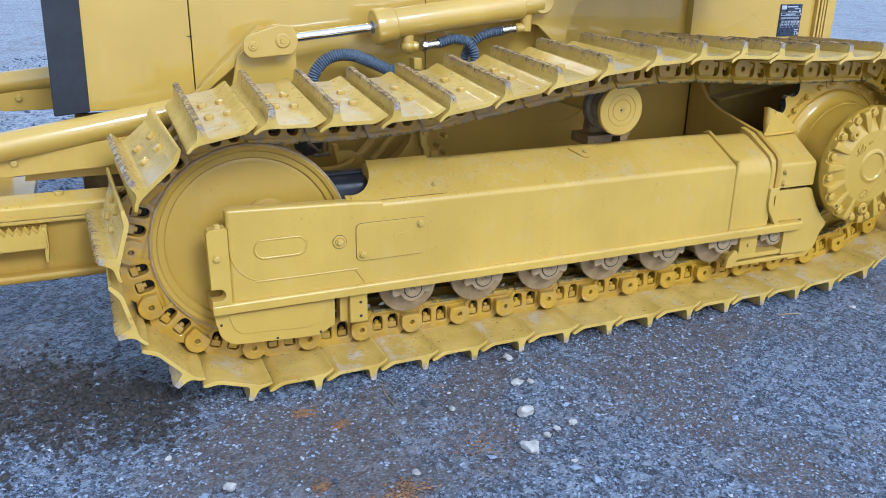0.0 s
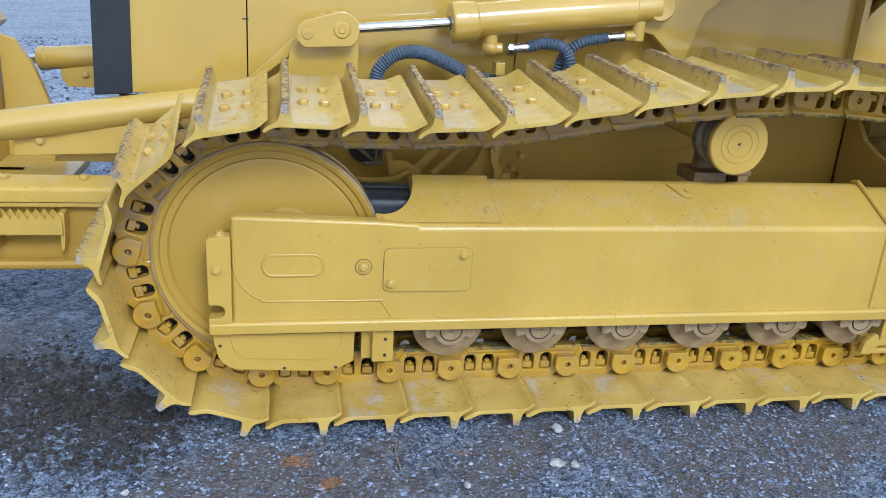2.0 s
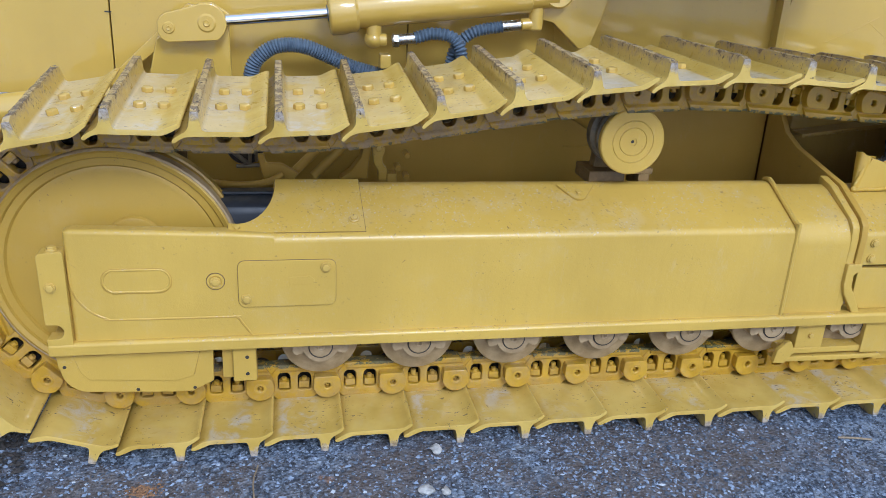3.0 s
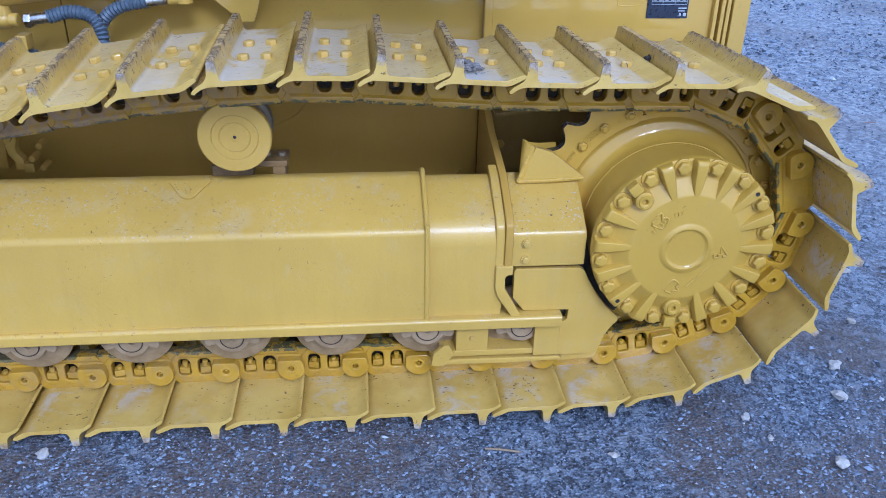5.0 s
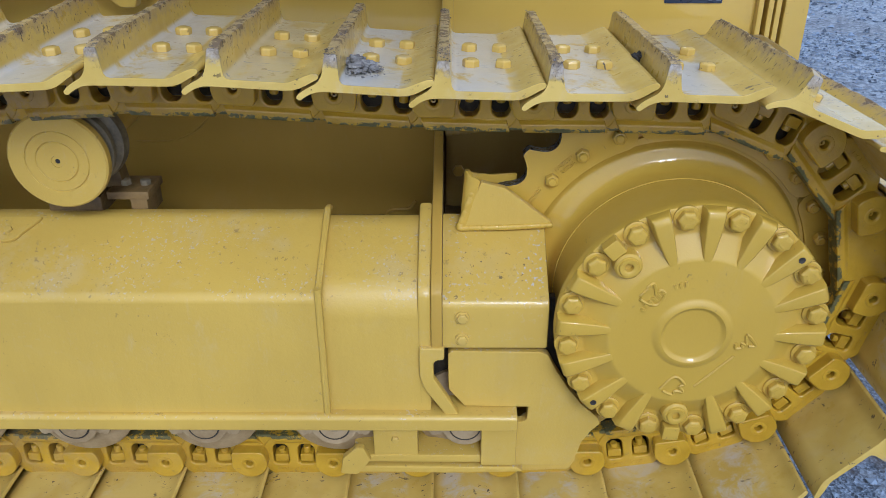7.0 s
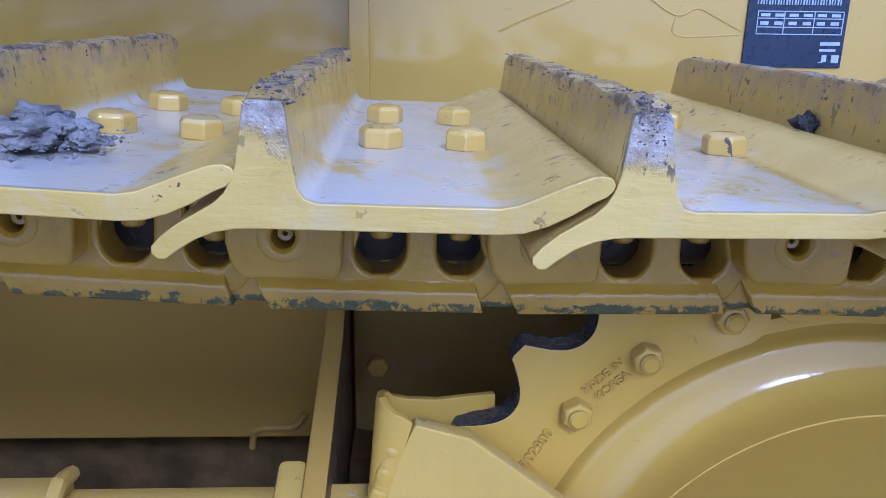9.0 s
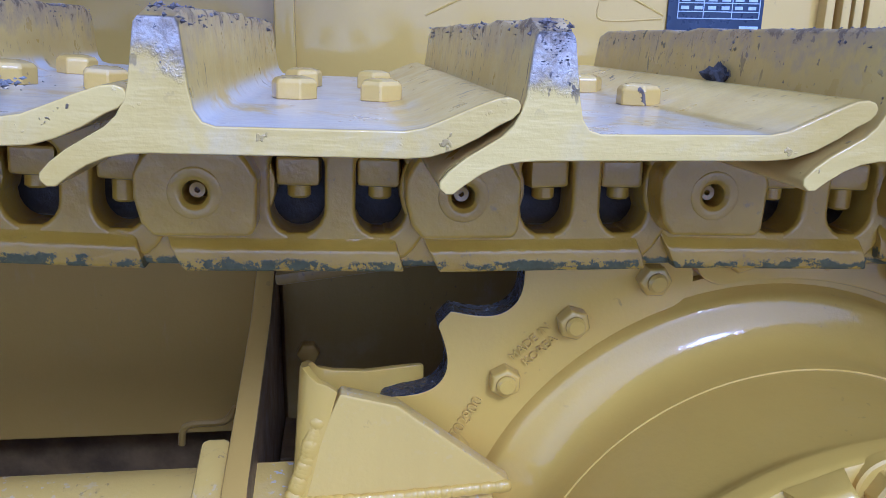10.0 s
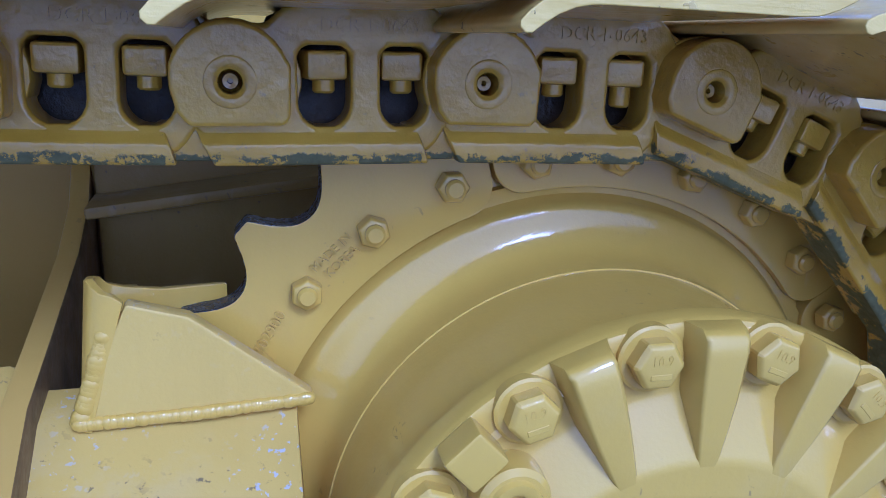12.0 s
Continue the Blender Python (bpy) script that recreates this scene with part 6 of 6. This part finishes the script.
    part("tower_foot", join(along_x([(0.62, 0.44), (0.62, 0.47), (1.0, 0.47), (1.0, 0.44)], -1.15, -0.55, 0.006), plate([(-0.82, 0.30), (-0.62, 0.30), (-0.70, 0.47), (-0.82, 0.47)], 0.80, 0.84, 0.004)), M_PAINT, t)


build_body()
build_lift()
build_front()


# ---- loose things ----
def make_loose():
    def clod(name, label, cat, x, y, z, size, seed, mat, rough=0.5, cuts=3, group=""):
        ob = new(name, to_mesh(name, lump(size, seed, rough, cuts), mat, 30))
        ob.location = (x, y, z)
        ob.rotation_euler = (0, 0, seed * 1.7)
        tagged(ob, label, cat, group)
    rnd = random.Random(12)
    # pale stones on the yard
    for k, (x, y, s) in enumerate(STONE_SPOTS):
        clod("stone", "pale angular limestone lying on the gravel", "stone", x, y, hills(x, y), (s, s * 0.75, s * 0.55), 40 + k, M_PALE, 0.55, 2, "pale stones on the yard")
    # dried mud left on one shoe, a clod on a grouser
    i = min(range(LINKS), key=lambda j: (PINS[j][0] - 1.74) ** 2 + (PINS[j][1] - 0.85) ** 2)
    for k, (u, y, s) in enumerate(((0.040, 0.10, 0.019), (0.046, 0.075, 0.014), (0.058, 0.095, 0.012), (0.036, 0.125, 0.012), (0.070, 0.085, 0.008))):
        p = link_pose(i) @ Vector((u, y, 0.0585))
        clod("mud_clod", "dried grey mud clod lying on a track shoe", "mud", p.x, p.y, p.z, (s, s * 0.9, s * 0.5), 60 + k, M_MUD, 0.6, 4)
    r4 = np.random.RandomState(33)
    spots4 = [link_pose(i) @ Vector((0.050 + 0.016 * a, 0.095 + 0.022 * b, 0.0592)) for a, b in r4.normal(0, 1, (420, 2))]
    scatter("mud_crumbs", "dried grey mud crumbs on a track shoe", M_MUD, np.array([tuple(v) for v in spots4]), 0.0016 + 0.006 * r4.uniform(0, 1, 420) ** 2.5, 12, 0.1, "mud")
    j = min(range(LINKS), key=lambda q: (PINS[q][0] - 2.28) ** 2 + (PINS[q][1] - 0.84) ** 2)
    p = link_pose(j) @ Vector((0.000, 0.165, 0.0610))
    clod("mud_clod", "dark mud ball stuck beside a grouser", "mud", p.x, p.y, p.z, (0.008, 0.008, 0.009), 71, M_CLOD, 0.8)
    # dark earth before the idler, orange soil on the gravel
    r3 = np.random.RandomState(21)
    grit = [r3.normal((cx, cy), (sx, sy), (n, 2)) for cx, cy, sx, sy, n in ((0.10, -0.10, 0.018, 0.012, 260), (0.178, -0.197, 0.014, 0.012, 220), (0.057, -0.447, 0.012, 0.016, 140), (0.247, -0.54, 0.030, 0.022, 330), (0.16, -0.56, 0.035, 0.018, 180), (0.486, -0.418, 0.06, 0.04, 260))]
    grit = np.concatenate(grit)
    scatter("orange_soil", "crumbled orange-brown soil spilled on the gravel", M_SOIL, np.array([(a, b, hills(a, b) + 0.001) for a, b in grit]), 0.004 + 0.006 * r3.uniform(0, 1, len(grit)) ** 2, 6, 0.1, "soil")
    spots, sizes = [], []
    r2 = np.random.RandomState(9)
    for cx, cy, n, sx, sy in ((-0.44, 0.10, 1200, 0.10, 0.10), (-0.62, 0.25, 1100, 0.13, 0.14), (-0.85, 0.1, 600, 0.16, 0.12), (-0.30, 0.06, 700, 0.06, 0.08)):
        xy = r2.normal((cx, cy), (sx, sy), (n, 2))
        spots.append(np.array([(a, b, hills(a, b) + 0.003) for a, b in xy]))
        sizes.append(0.006 + 0.022 * r2.uniform(0, 1, n) ** 2.5)
    scatter("earth_crumbs", "damp dark crumbled earth below the front of the track", M_CLOD, np.concatenate(spots), np.concatenate(sizes), 5, 0.1, "earth")
    part("dry_twig", tube([(1.86, -0.085, hills(1.86, -0.085) + 0.004), (1.90, -0.095, hills(1.9, -0.095) + 0.006), (1.945, -0.105, hills(1.945, -0.105) + 0.004)], 0.0028, 7, steps=5), M_TWIG)
    tagged(bpy.data.objects["dry_twig"], "thin dry twig lying on the gravel", "twig")
    straw = part("dry_twig", tube([(x, y, hills(x, y) + 0.005) for x, y in ((0.352, -0.045), (0.343, -0.104), (0.347, -0.177))], 0.0020, 7, steps=6), M_TWIG)
    tagged(straw, "pale dry stalk lying on dark earth beside the track", "twig")


STONE_SPOTS = [(0.604, -0.503, 0.027), (0.676, -0.345, 0.026), (0.718, -0.447, 0.011), (0.773, -0.438, 0.014), (0.678, -0.464, 0.012), (-0.150, -0.369, 0.018), (0.685, -0.593, 0.009), (0.780, -0.030, 0.018),
               (0.733, -0.188, 0.018), (0.493, -0.246, 0.011), (-0.274, -0.187, 0.009), (0.291, -0.485, 0.012), (2.930, 0.188, 0.021), (2.871, 0.049, 0.021), (2.568, -0.019, 0.015), (3.112, 0.417, 0.015),
               (2.730, -0.207, 0.020), (2.176, -0.136, 0.012), (2.599, -0.103, 0.011), (3.282, 0.741, 0.015), (0.776, -0.194, 0.014)]
make_loose()


# ---- far off ----
def make_far():
    tower = holder("storage_tower", "blue-grey round storage tower far beyond the yard", "tower", (60.0, 92.0, hills(60, 92)))
    part("shaft", moved(lathe([(0, 0), (1.5, 0), (1.5, 5.2), (1.3, 5.7), (0, 5.8)], n=24), pose(0, 0, 0, 90, 0, 0)), M_FAR, tower)
    rnd = random.Random(5)
    tree = holder("bare_tree", "bare leafless tree far beyond the yard", "tree", (40.0, 75.0, hills(40, 75)))
    part("trunk", tube([(0, 0, -0.3), (0.05, 0, 1.6), (-0.05, 0.1, 3.0)], 0.16, 8, steps=4), M_BARK, tree)
    for k in range(12):
        a, h, ln = k * 2.4, 1.2 + 0.18 * k, rnd.uniform(1.0, 1.9)
        tip = (math.cos(a) * ln * 0.7, math.sin(a) * ln * 0.7, h + ln)
        limb = part("limb", tube([(0, 0, h), (tip[0] * 0.45, tip[1] * 0.45, h + ln * 0.35), tip], 0.05, 6, steps=4), M_BARK, tree)
        for j in range(4):
            f = 0.4 + 0.15 * j
            s = (tip[0] * f, tip[1] * f, h + ln * f)
            part("twig", tube([s, (s[0] + rnd.uniform(-0.3, 0.3), s[1] + rnd.uniform(-0.3, 0.3), s[2] + 0.35), (s[0] + rnd.uniform(-0.5, 0.5), s[1] + rnd.uniform(-0.5, 0.5), s[2] + rnd.uniform(0.5, 0.9))], 0.02, 5, steps=3), M_BARK, limb)


make_far()
